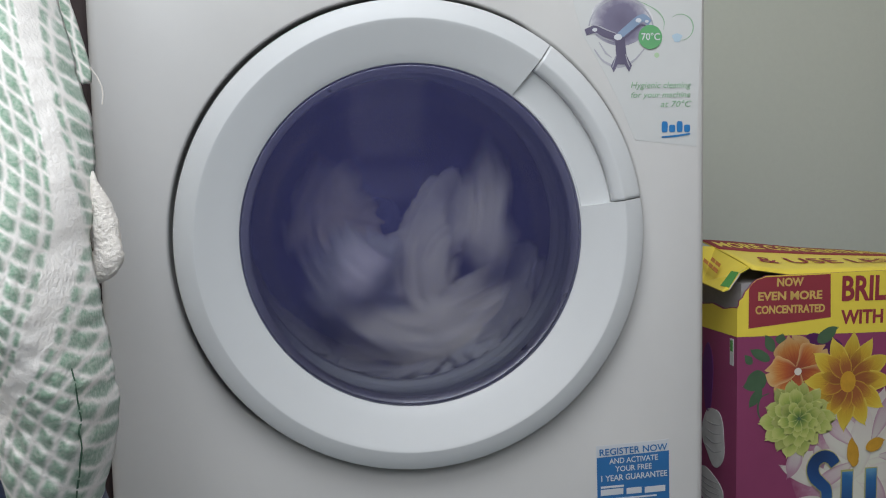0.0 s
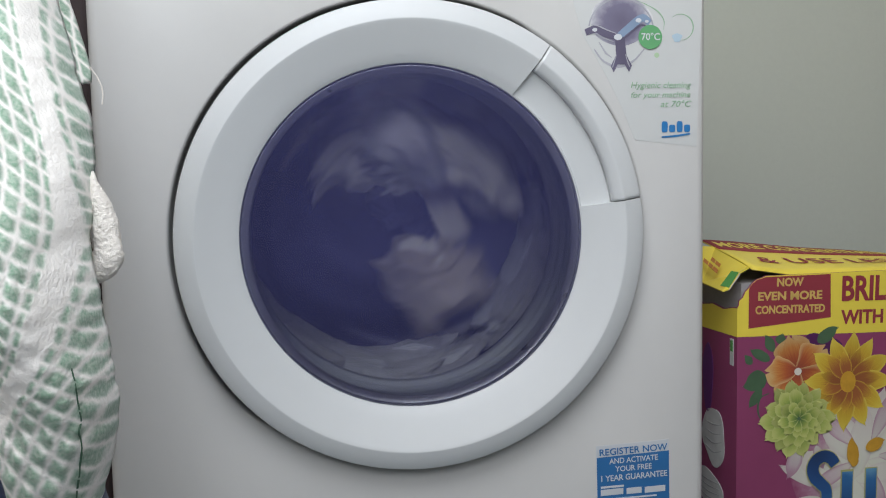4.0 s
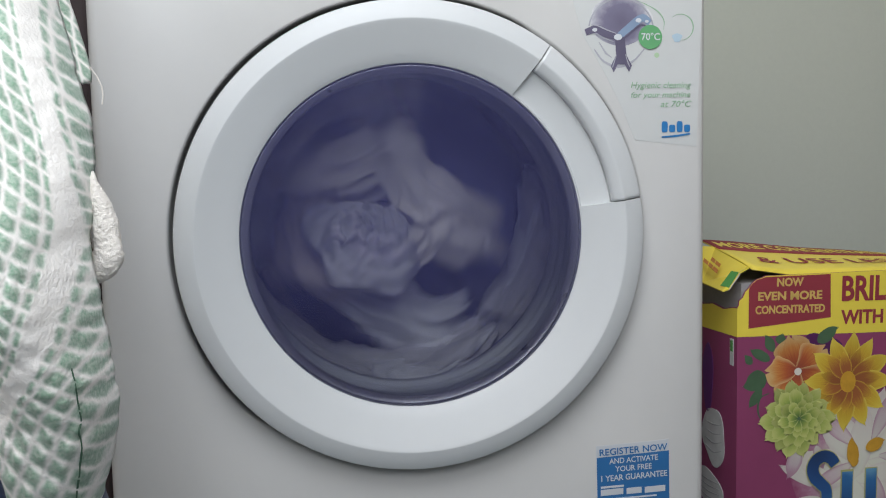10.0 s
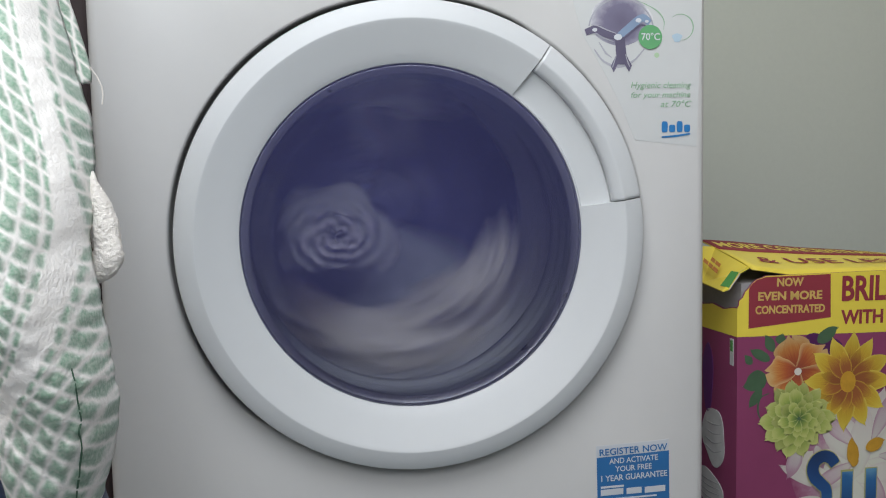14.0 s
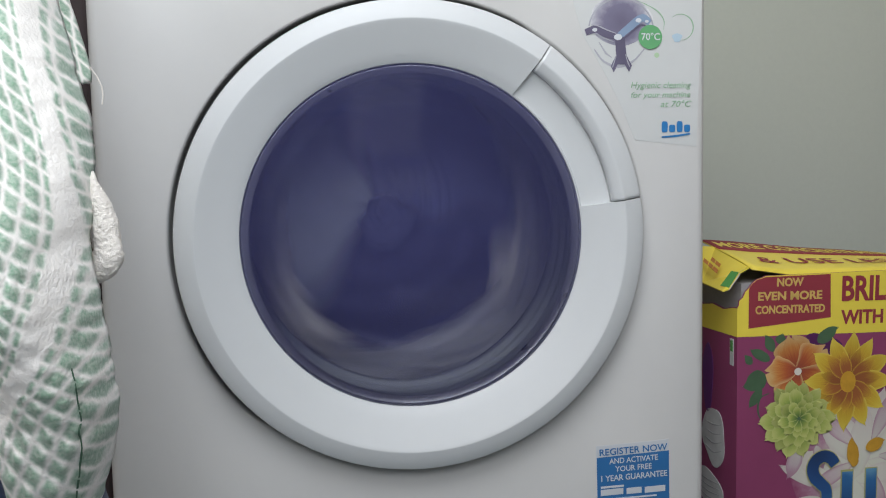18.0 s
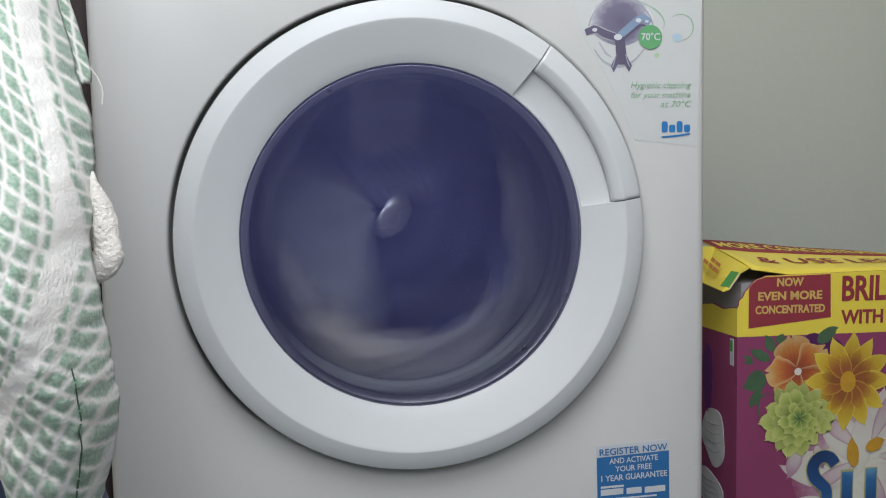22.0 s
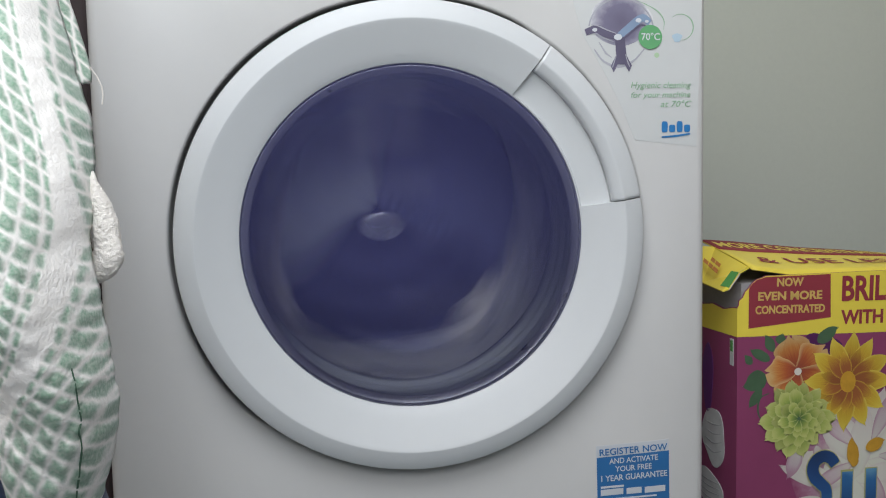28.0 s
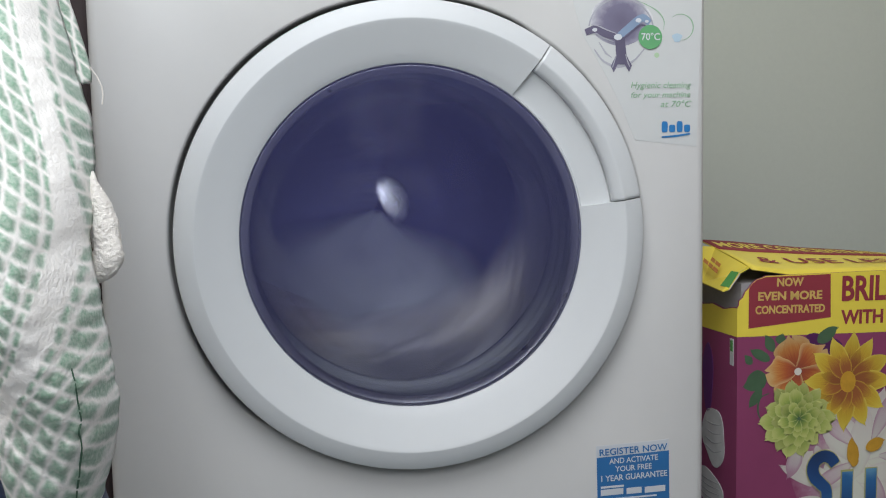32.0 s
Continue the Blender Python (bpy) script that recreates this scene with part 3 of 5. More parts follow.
def piece_rows(key):
    ob, y = LAUNDRY[key]
    rnd = random.Random(key)
    rows = []
    if key in TUMBLE:
        rad, brg, last = [], [], None
        for t, (r, a) in zip(TUMBLE_T, TUMBLE[key]):
            if last is not None:
                want = last[1] + 235 * (t - last[0])
                a += 360 * round((want - a) / 360)
            rad.append((t, r))
            brg.append((t, a))
            last = (t, a)
        lie = []
        for t, (u, a) in zip(TUMBLE_T, zip(LIE.get(key, ()), [v for _, v in brg])):
            if lie:
                want = lie[-1][1] + a - was
                u += 180 * round((want - u) / 180)
            lie.append((t, u))
            was = a
        r_end, rel = SPIN[key]
        lag10 = brg[-1][1] - glide(TURN, 10)
        rel += 360 * round((lag10 - 60 - rel) / 360)
    else:
        k = int(key[1:])
        rel, r_end = RING[k][0], 0.196
        sway = rnd.uniform(0, 6.28)
        home = 118 + 19 * k
        rel += 360 * round((home - glide(TURN, 10) - rel) / 360)
    tilt = rnd.uniform(-25, 25)
    spin0 = rnd.uniform(0, 360)
    for i in range(321):
        t = i / 10
        turn = glide(TURN, t)
        depth = y
        if key in TUMBLE:
            if t <= 10:
                r, a = glide(rad, t), glide(brg, t)
            else:
                f = ease((t - 10) / 3.0)
                r = rad[-1][1] + (r_end - rad[-1][1]) * ease((t - 10) / 6.0)
                a = turn + lag10 * (1 - f) + rel * f
            self_turn = a + spin0 + (60 * math.sin(0.9 * t + spin0) * (1 - ease((t - 9) / 3)))
            if key == "F":                         # the sock lies over the hub until the spin throws it out
                thrown = ease((t - 19.35) / 0.4)
                r, a, depth = 0.022 + (r_end - 0.022) * thrown, turn - 15, y + 0.115 * (1 - thrown)
                self_turn = a
            if key in LIE:                         # long pieces trail along the drum's turn in the end
                off = lie[-1][1] - brg[-1][1]
                along = 90 + 180 * round((off - 90) / 180)
                self_turn = glide(lie, t) if t <= 10 else a + off + (along - off) * ease((t - 10) / 3)
            if key == "R" and t > 10:
                f = ease((t - 14.5) / 1.8)
                q = min(t, 14.5)
                r = glide([(s, u) for s, u, v in ROSE], q) * (1 - f) + r_end * f
                lag = rel - (glide([(s, v) for s, u, v in ROSE], q) - glide(TURN, q))
                lag -= 360 * round(lag / 360)
                a0 = glide([(s, v) for s, u, v in ROSE], q) + (turn - glide(TURN, q) if t > 14.5 else 0)
                a = a0 + lag * f
                self_turn = turn + spin0
            if key in "MS":
                self_turn = a
            if key == "E":
                depth = 0.14 + 0.10 * ease((abs(t - 6) - 0.2) / 0.9)
        else:
            f = ease((t - 9.6) / 3.0)
            a = (home + 22 * math.sin(4.1 * t + sway)) * 1.0 if f == 0 else None
            if a is None:
                a_free = home + 22 * math.sin(4.1 * t + sway)
                a = a_free * (1 - f) + (turn + rel) * f
            r = r_end + 0.006
            self_turn = a
        lean = tilt * (1 - ease((t - 9) / 3)) if key in TUMBLE and key not in 'MS' else 0
        if key == 'R':
            lean = -100 * (1 - ease((t - 9.4) / 0.9))
        rows.append((t, pose(AX + r * math.sin(radians(a)), depth, AZ + r * math.cos(radians(a)), 0, self_turn, 0) @ pose(0, 0, 0, lean, 0, lean)))
    return rows


def motions():
    walk(drum, [(i / 10, pose(AX - BASE.x, 0.28 - BASE.y, AZ, 0, glide(TURN, i / 10), 0)) for i in range(321)])
    for key in LAUNDRY:
        walk(LAUNDRY[key][0], piece_rows(key))

# ---- the towel and what hangs beside it ----
PITCH_S, PITCH_T = 0.0112, 0.0120       # the weave's checks


def towel_cloth():
    m, nt, nd, lk, p = nodes_of("green_white_checked_cotton")
    uv = nd.new("ShaderNodeUVMap")
    sep = nd.new("ShaderNodeSeparateXYZ")
    warp = nd.new("ShaderNodeTexNoise")
    warp.inputs["Scale"].default_value, warp.inputs["Detail"].default_value = 130, 5
    wob = nd.new("ShaderNodeVectorMath")
    wob.operation = "MULTIPLY_ADD"
    wob.inputs[1].default_value = (0.0034, 0.0036, 0)
    tc = nd.new("ShaderNodeTexCoord")
    lk.new(tc.outputs["Object"], warp.inputs[0])
    lk.new(warp.outputs["Color"], wob.inputs[0])
    lk.new(uv.outputs[0], wob.inputs[2])
    lk.new(wob.outputs[0], sep.inputs[0])

    def math_(op, a, b=None, c=None):
        n = nd.new("ShaderNodeMath")
        n.operation = op
        for i, v in enumerate((a, b, c)):
            if v is None:
                continue
            if isinstance(v, (int, float)):
                n.inputs[i].default_value = v
            else:
                lk.new(v, n.inputs[i])
        return n.outputs[0]

    def band(src, pitch, fill, soft=0.07):
        f = math_("FRACT", math_("DIVIDE", src, pitch))
        d = math_("ABSOLUTE", math_("SUBTRACT", f, 0.5))
        n = nd.new("ShaderNodeMapRange")
        n.interpolation_type = "SMOOTHSTEP"
        n.inputs["From Min"].default_value, n.inputs["From Max"].default_value = fill / 2 + soft, fill / 2 - soft
        lk.new(d, n.inputs[0])
        return n.outputs[0]
    s, t = sep.outputs[0], sep.outputs[1]
    check = math_("MULTIPLY", band(s, PITCH_S, 0.77, 0.13), band(t, PITCH_T, 0.77, 0.13))
    wide = math_("MULTIPLY", band(s, 0.1568, 0.915, 0.008), band(math_("SUBTRACT", t, 1.3674), 0.60, 0.994, 0.003))
    mask = math_("MULTIPLY", check, wide)
    fine = nd.new("ShaderNodeTexNoise")
    fine.inputs["Scale"].default_value, fine.inputs["Detail"].default_value = 420, 4
    lk.new(tc.outputs["Object"], fine.inputs[0])
    mix = nd.new("ShaderNodeMix")
    mix.data_type = "RGBA"
    mix.inputs["A"].default_value, mix.inputs["B"].default_value = (0.95, 0.915, 0.86, 1), (0.245, 0.385, 0.275, 1)
    lk.new(math_("MULTIPLY", mask, math_("MULTIPLY_ADD", fine.outputs[0], 0.9, 0.42)), mix.inputs["Factor"])
    lk.new(mix.outputs["Result"], p.inputs["Base Color"])
    p.inputs["Roughness"].default_value = 0.95
    p.inputs["Sheen Weight"].default_value = 0.3
    bp, bp2 = nd.new("ShaderNodeBump"), nd.new("ShaderNodeBump")
    bp.inputs["Strength"].default_value, bp.inputs["Distance"].default_value = 0.7, 0.0016
    lk.new(math_("ADD", math_("MULTIPLY", fine.outputs["Fac"], 0.7), math_("MULTIPLY", warp.outputs["Fac"], 0.6)), bp.inputs["Height"])
    lk.new(bp.outputs[0], p.inputs["Normal"])
    return m


TOWEL = towel_cloth()
TOWEL_WHITE = surface("white_terry_cotton", (0.82, 0.77, 0.70), 0.95, vary=0.08, scale=200, stain=0.05, stain_scale=20, bump=0.8, bump_scale=500, sheen=0.3)
BLUE_CLOTH = surface("dark_blue_cotton", (0.05, 0.07, 0.14), 0.95, vary=0.2, scale=160, stain=0.3, stain_scale=14, bump=0.5, bump_scale=500, sheen=0.2)
TY = -0.30
# where the white stripe of the weave runs: height and x
STRIPE = ((0.8, -0.326), (0.6133, -0.296), (0.5904, -0.2916), (0.5618, -0.2842), (0.537, -0.2779), (0.5103, -0.2736),
          (0.4874, -0.2719), (0.4722, -0.2731), (0.455, -0.2738), (0.4417, -0.2762), (0.4207, -0.2808), (0.4054, -0.2913), (0.3864, -0.3056), (0.27, -0.356))
RIGHT = ((0.80, -0.318), (0.70, -0.297), (0.620, -0.2798), (0.588, -0.2720), (0.569, -0.2680), (0.551, -0.2627), (0.523, -0.2626), (0.496, -0.2663), (0.479, -0.2688), (0.456, -0.2659),
         (0.425, -0.2621), (0.407, -0.2588), (0.386, -0.2570), (0.362, -0.2589), (0.341, -0.2649), (0.323, -0.2698), (0.270, -0.286))
LEFT = ((0.80, -0.385), (0.70, -0.362), (0.620, -0.3500), (0.524, -0.3430), (0.438, -0.3297), (0.391, -0.3226), (0.358, -0.3195), (0.328, -0.3100), (0.270, -0.293))
towel = thing("towel", Matrix.Translation((-0.30, TY, 0.27)), "green and white checked cotton towel hanging beside the machine", "towel")


def sheet(edge0, edge1, z0, z1, depth, nu=84, nv=300, folds=1.0, thick=0.0025, seed=0.0, back=0.02, lines=None):
    """A hanging cloth between two outlines, bellied towards the room, with a back and rounded edges."""
    bm = bmesh.new()
    e0, e1 = [(-z, x) for z, x in edge0], [(-z, x) for z, x in edge1]
    grid, weave = [], []
    stripe = [(-z, x) for z, x in STRIPE]

    def weft(x, z):
        q = z - 0.42
        return ((x - glide(stripe, -z)) * (0.85 + 0.6 * ease((z - 0.38) / 0.16)) + 0.1568 * 5, z + 0.80 * x + 1.9 * q * (x + 0.29) + q * abs(q) * (1.0 if q > 0 else -2.0) + 1.0)
    for j in range(nv + 1):
        z = z1 + (z0 - z1) * j / nv
        a, b = glide(e0, -z), glide(e1, -z)
        row = []
        for i in range(nu + 1):
            u = i / nu
            x = a + (b - a) * (1 - (1 - u) ** 1.25)
            belly = math.sin(math.pi * (0.12 + 0.88 * u)) ** 0.6 if u < 1 else 0.0
            y = back - depth * belly
            y += folds * (0.006 * math.sin(95 * (x + 0.33 * z) + 2.0 * noise.noise(Vector((x * 9, z * 7, seed)))) * belly
                          + 0.0055 * noise.noise(Vector((x * 30, z * 22, seed + 4))) + 0.0018 * noise.noise(Vector((x * 95, z * 80, seed)))
                          + 0.0006 * noise.noise(Vector((x * 260, z * 150, seed))))
            lean_y = 0.15 * (z - 0.45) + 0.65 * math.hypot(z - 0.45, 0.06) + 1.0 * max(0.0, z - 0.64) - 0.045 + (0.18 + 0.42 * ease((z - 0.37) / 0.13)) * (x + 0.268)
            flat = x - 0.26 * (0.30 * max(0.0, z - 0.42) - 0.02)
            ws, wt = weft(flat, z)
            weave.append((ws, wt))
            puff = (math.sin(math.pi * ws / PITCH_S) * math.sin(math.pi * wt / PITCH_T)) ** 2      # every check stands up in a small blister
            puff *= 1 if abs(ws / 0.1568 % 1 - 0.5) < 0.455 else 0.25          # the white stripe lies flatter
            y -= 0.0030 * folds * (puff - 0.35) * (0.7 + 0.6 * noise.noise(Vector((x * 120, z * 120, seed + 2))))
            x += 0.0012 * folds * noise.noise(Vector((x * 60, z * 110, seed + 7))) * u
            row.append((x + 0.30 - 0.28 * lean_y, y + lean_y, z - 0.27 + 1.9 * min(0.12, z - 0.51) * lean_y))
        grid.append(row)

    def lay(k):
        return weave[k]
    if lines is not None:
        lines.extend(grid)
    return shell(bm, grid, thick, Vector((0.2, -1, 0.1)), lay)


towel_grid = []
part("cloth", sheet(LEFT, RIGHT, 0.27, 0.785, 0.055, nu=96, nv=380, back=0.0, lines=towel_grid), TOWEL, towel)


def seam(column, z0, z1):
    """A row of dark green stitches that runs along the hem."""
    bm = bmesh.new()
    pts = [Vector(row[column]) + Vector((0.0, -0.0012, 0.0)) for row in towel_grid if z0 <= row[column][2] + 0.27 <= z1]
    rnd = random.Random(4)
    k = 0
    while k < len(pts) - 8:
        n = rnd.randint(5, 8)
        w = rnd.uniform(0.0003, 0.0007)
        rings(bm, [[p + Vector((w * math.cos(c), 0.0005 * math.sin(c), 0)) for c in (0.3, 1.35, 2.4, 3.45, 4.5, 5.55)] for p in pts[k:k + n]])
        k += n - 1 + rnd.randint(0, 1)
    return smooth(bm)


part("seam", seam(74, 0.285, 0.415), surface("dark_green_thread", (0.07, 0.14, 0.09), 0.9, vary=0.2, scale=300), towel, "dark green stitched seam")


def rolled_edge():
    """A thick rolled corner that hangs out behind the cloth, like a drop."""
    bm = bmesh.new()
    spine = ((0.522, -0.2690, 0.0006), (0.515, -0.2686, 0.0026), (0.508, -0.2672, 0.0048), (0.500, -0.2654, 0.0066), (0.490, -0.2640, 0.0078), (0.480, -0.2632, 0.0086),
             (0.472, -0.2628, 0.0092), (0.466, -0.2634, 0.0090), (0.460, -0.2652, 0.0076), (0.4555, -0.2680, 0.0050), (0.453, -0.2695, 0.0006))
    loops = []
    tab = [[(-row[0], row[k]) for row in spine] for k in (1, 2)]
    for j in range(61):
        z = 0.522 + (0.453 - 0.522) * j / 60
        cx, r = glide(tab[0], -z), max(0.0004, glide(tab[1], -z))
        lp = []
        for i in range(40):
            a = 2 * math.pi * i / 40
            k = 1 + 0.13 * noise.noise(Vector((math.cos(a) * 9, math.sin(a) * 9, z * 420))) + 0.28 * noise.noise(Vector((math.cos(a) * 1.2, math.sin(a) * 1.2, z * 60))) + 0.10 * noise.noise(Vector((math.cos(a) * 4, math.sin(a) * 4, z * 160)))
            lp.append((cx + 0.2995 + r * k * math.cos(a), 0.016 + r * 0.8 * k * math.sin(a), z - 0.27))
        loops.append(lp)
    rings(bm, loops)
    bmesh.ops.recalc_face_normals(bm, faces=bm.faces)
    return smooth(bm)


part("rolled_edge", rolled_edge(), TOWEL_WHITE, towel, "white rolled terry edge")
FLAP_L = ((0.70, -0.305), (0.620, -0.2830), (0.582, -0.2715), (0.576, -0.2700))
FLAP_R = ((0.70, -0.296), (0.620, -0.2720), (0.594, -0.2642), (0.582, -0.2616), (0.576, -0.2628))
part("hem", moved(sheet(FLAP_L, FLAP_R, 0.576, 0.70, 0.004, 8, 40, 0.3, seed=6.0, back=0.03), Matrix.Translation((-0.008, 0.004, 0))), TOWEL, towel, "green checked underside of the hem")


def thread():
    bm = bmesh.new()
    pts = [(-0.2630, 0.586), (-0.2590, 0.580), (-0.2565, 0.574), (-0.2560, 0.568), (-0.2568, 0.563)]
    loops = []
    for x, z in pts:
        loops.append([(x + 0.292 + 0.0005 * math.cos(k * 1.0472), 0.028 + 0.0005 * math.sin(k * 1.0472), z - 0.27) for k in range(6)])
    rings(bm, loops)
    return smooth(bm)


part("thread", thread(), TOWEL_WHITE, towel, "loose white thread")

# Only a dark slit shows beside the machine; this cupboard is added to fill it.
cupboard = thing("cupboard", Matrix.Translation((-0.66, 0.32, 0)), "dark brown cupboard added to fill the dark slit beside the washing machine", "cupboard")
part("carcass", box(bmesh.new(), -0.29, 0.300, -0.22, 0.26, 0.09, 0.86, 0.003), DARK_WOOD, cupboard)
part("plinth", box(bmesh.new(), -0.28, 0.290, -0.18, 0.26, 0.0, 0.088, 0.002), DARK_WOOD, cupboard)
part("door", box(bmesh.new(), -0.288, 0.298, -0.242, -0.222, 0.10, 0.855, 0.004), DARK_WOOD, cupboard)

tagged(obj("cloth", moved(sheet(((0.80, -0.47), (0.47, -0.42), (0.27, -0.42)), ((0.80, -0.415), (0.56, -0.368), (0.47, -0.335), (0.40, -0.312), (0.36, -0.300), (0.32, -0.290), (0.27, -0.280)), 0.27, 0.785, 0.03, 20, 110, 1.4, seed=9.0),
                                Matrix.Translation((-0.30, TY + 0.05, 0.27))), BLUE_CLOTH), "dark blue and white cloth hanging behind the towel", "cloth")

# ---- the carton of washing powder ----
YELLOW = surface("yellow_printed_card", (0.80, 0.64, 0.075), 0.42, vary=0.05, scale=60, stain=0.06, stain_scale=10, bump=0.03, bump_scale=200)
MAROON = surface("dark_red_print", (0.27, 0.03, 0.045), 0.75, vary=0.06, scale=60, stain=0.08, stain_scale=12)
MAGENTA = surface("magenta_printed_card", (0.258, 0.048, 0.125), 0.55, vary=0.06, scale=50, stain=0.14, stain_scale=9, bump=0.03, bump_scale=200)
CARD = surface("grey_inner_card", (0.30, 0.28, 0.26), 0.8, vary=0.12, scale=80, stain=0.15, stain_scale=20, bump=0.15)
CW, CD, CH = 0.31, 0.17, 0.3965
carton = thing("washing_powder_box", Matrix.Translation((0.3204, 0.05, 0)) @ pose(0, 0, 0, 0, 0, 3.0), "magenta and yellow cardboard washing powder box with a torn-open corner", "box")
tk = 0.002
FRONT_CUT = [(0.0, 0.0), (CW, 0.0), (CW, CH), (0.034, CH), (0.0300, 0.3945), (0.0225, 0.3925), (0.0170, 0.3880), (0.0135, 0.3835), (0.0095, 0.3800), (0.0060, 0.3730),
             (0.0020, 0.3700), (0.0010, 0.3640), (0.0, 0.3625)]
part("front", slab(FRONT_CUT, 0.0, tk), MAGENTA, carton, "magenta printed card front, torn at the corner")
SIDE_CUT = [(tk, 0.0), (CD - tk, 0.0), (CD - tk, CH), (0.120, CH), (0.105, 0.372), (0.080, 0.356), (0.055, 0.3600), (0.030, 0.3570), (0.012, 0.3610), (tk, 0.3622)]
YZ = Matrix(((0, 1, 0, 0), (1, 0, 0, 0), (0, 0, 1, 0), (0, 0, 0, 1)))
part("side", slab(SIDE_CUT, 0.0, tk, YZ), MAGENTA, carton)
part("side", box(bmesh.new(), CW - tk, CW, tk + 0.0003, CD - tk - 0.0003, 0, CH), MAGENTA, carton)
part("back", box(bmesh.new(), 0, CW, CD - tk, CD, 0, CH), MAGENTA, carton)
part("bottom", box(bmesh.new(), tk, CW - tk, tk, CD - tk, 0.001, 0.001 + tk), CARD, carton)
INNER_WHITE = surface("bare_card_edge", (0.60, 0.58, 0.52), 0.8, vary=0.1, scale=200)
GREEN_PRINT = surface("green_print", (0.07, 0.25, 0.06), 0.45, vary=0.08, scale=80, stain=0.1, stain_scale=30)
POWDER = surface("grey_board", (0.34, 0.33, 0.33), 0.9, vary=0.1, scale=200)
part("liner", box(bmesh.new(), 0.008, CW - 0.006, 0.006, CD - 0.006, 0.05, 0.388), POWDER, carton, "grey inner liner seen through the tear")


def patch(points, thick):
    """A card flap through given corners."""
    bm = bmesh.new()
    f = bm.faces.new([bm.verts.new(p) for p in points])
    f.normal_update()
    n = f.normal.copy()
    if n.z > 0:
        n = -n
    ext = bmesh.ops.extrude_face_region(bm, geom=[f])
    for v in ext["geom"]:
        if isinstance(v, bmesh.types.BMVert):
            v.co += n * thick
    bmesh.ops.triangulate(bm, faces=bm.faces)
    bmesh.ops.recalc_face_normals(bm, faces=bm.faces)
    return bm


def lid_at(u, v):
    """A place on the sprung lid: u along the front, v from front to back."""
    x = 0.018 + (CW - 0.018) * u + 0.026 * v * (1 - u)
    z0 = 0.4050 - 0.0082 * min(1, u * 6)
    z1 = 0.4250 - 0.0275 * u
    k = v ** 0.8
    return (x, 0.0 + CD * v, z0 * (1 - k) + z1 * k + 0.0006 * math.sin(9 * u) * v)


def lid(v0, v1, lift, thick=0.0015, nu=24, nv=8, u0=0.0, u1=1.0):
    bm = bmesh.new()
    rows = [[Vector(lid_at(u0 + (u1 - u0) * i / nu, v0 + (v1 - v0) * j / nv)) + Vector((0, 0, lift)) for i in range(nu + 1)] for j in range(nv + 1)]
    return shell(bm, rows, thick, Vector((0, 0, 1)))


top = part("lid", lid(0.0, 1.0, 0.0), YELLOW, carton, "sprung yellow card lid")
part("stripe", lid(0.60, 1.0, 0.0006, 0.0004), MAROON, top, "dark red printed strip")


def on_lid(bm, u, v, wide, deep):
    """Lay flat words along the lid, from u on; they stand deep of the lid's depth high."""
    xs, zs = [p.co.x for p in bm.verts], [p.co.z for p in bm.verts]
    x0, kx, z0, kz = min(xs), wide / (max(xs) - min(xs)), min(zs), deep / (max(zs) - min(zs))
    for p in bm.verts:
        uu, vv, up = u + (p.co.x - x0) * kx, v + (p.co.z - z0) * kz, p.co.y
        p.co = Vector(lid_at(uu, max(0.0, min(1.0, vv)))) + Vector((0, 0, 0.0011 - 0.5 * up))
    return bm


part("lettering", on_lid(letters("MORE CONCENTRATED", 0.040, 0.275), 0.035, 0.70, 0.955, 0.20), YELLOW, top, "yellow printed words")
part("lettering", on_lid(letters("& USE LESS", 0.052, 0.215, bold=0.0), 0.105, 0.23, 0.70, 0.165), MAROON, top, "dark red printed words")
part("corner_flap", patch([(0.0190, 0.118, 0.4215), (0.0380, 0.118, 0.4200), (0.0200, 0.010, 0.4062), (0.0014, 0.000, 0.4010), (-0.0165, -0.010, 0.3856), (-0.0232, -0.008, 0.3830),
                           (-0.0106, 0.060, 0.3835)], 0.0016), YELLOW, carton, "torn yellow card flap bent outwards")
part("flap_edge", patch([(0.0012, -0.0015, 0.3990), (0.0012, -0.0015, 0.4010), (-0.0160, -0.0112, 0.3866), (-0.0172, -0.0112, 0.3838)], 0.0006), INNER_WHITE, carton)
part("flap_print", patch([(0.0010, 0.000, 0.4016), (-0.0020, 0.010, 0.4020), (-0.0185, 0.004, 0.3872), (-0.0166, -0.010, 0.3864)], -0.0006), GREEN_PRINT, carton)
FLAP_INK = surface("orange_print", (0.50, 0.16, 0.02), 0.45, vary=0.1, scale=90)
for k in range(2):
    q = Vector((0.0105, 0.012, 0.0062)) * (0.85 * k - 0.1)
    for g0, g1 in ((0.0, 0.30), (0.36, 0.62), (0.68, 1.0))[:3 - k]:
        run = Vector((0.010, 0.050, 0.0085))
        base = Vector((-0.0085, 0.030, 0.3985)) + q
        part("bar", patch([tuple(base + run * g0), tuple(base + run * g1), tuple(base + run * g1 + Vector((0.0052, 0.006, 0.0031))), tuple(base + run * g0 + Vector((0.0052, 0.006, 0.0031)))], -0.0006), FLAP_INK, carton)


def printed(name, points, mat_, layer=1, label=""):
    return part(name, slab(points, -0.00012 * layer, -0.00012 * layer + 0.00045), mat_, carton, label)


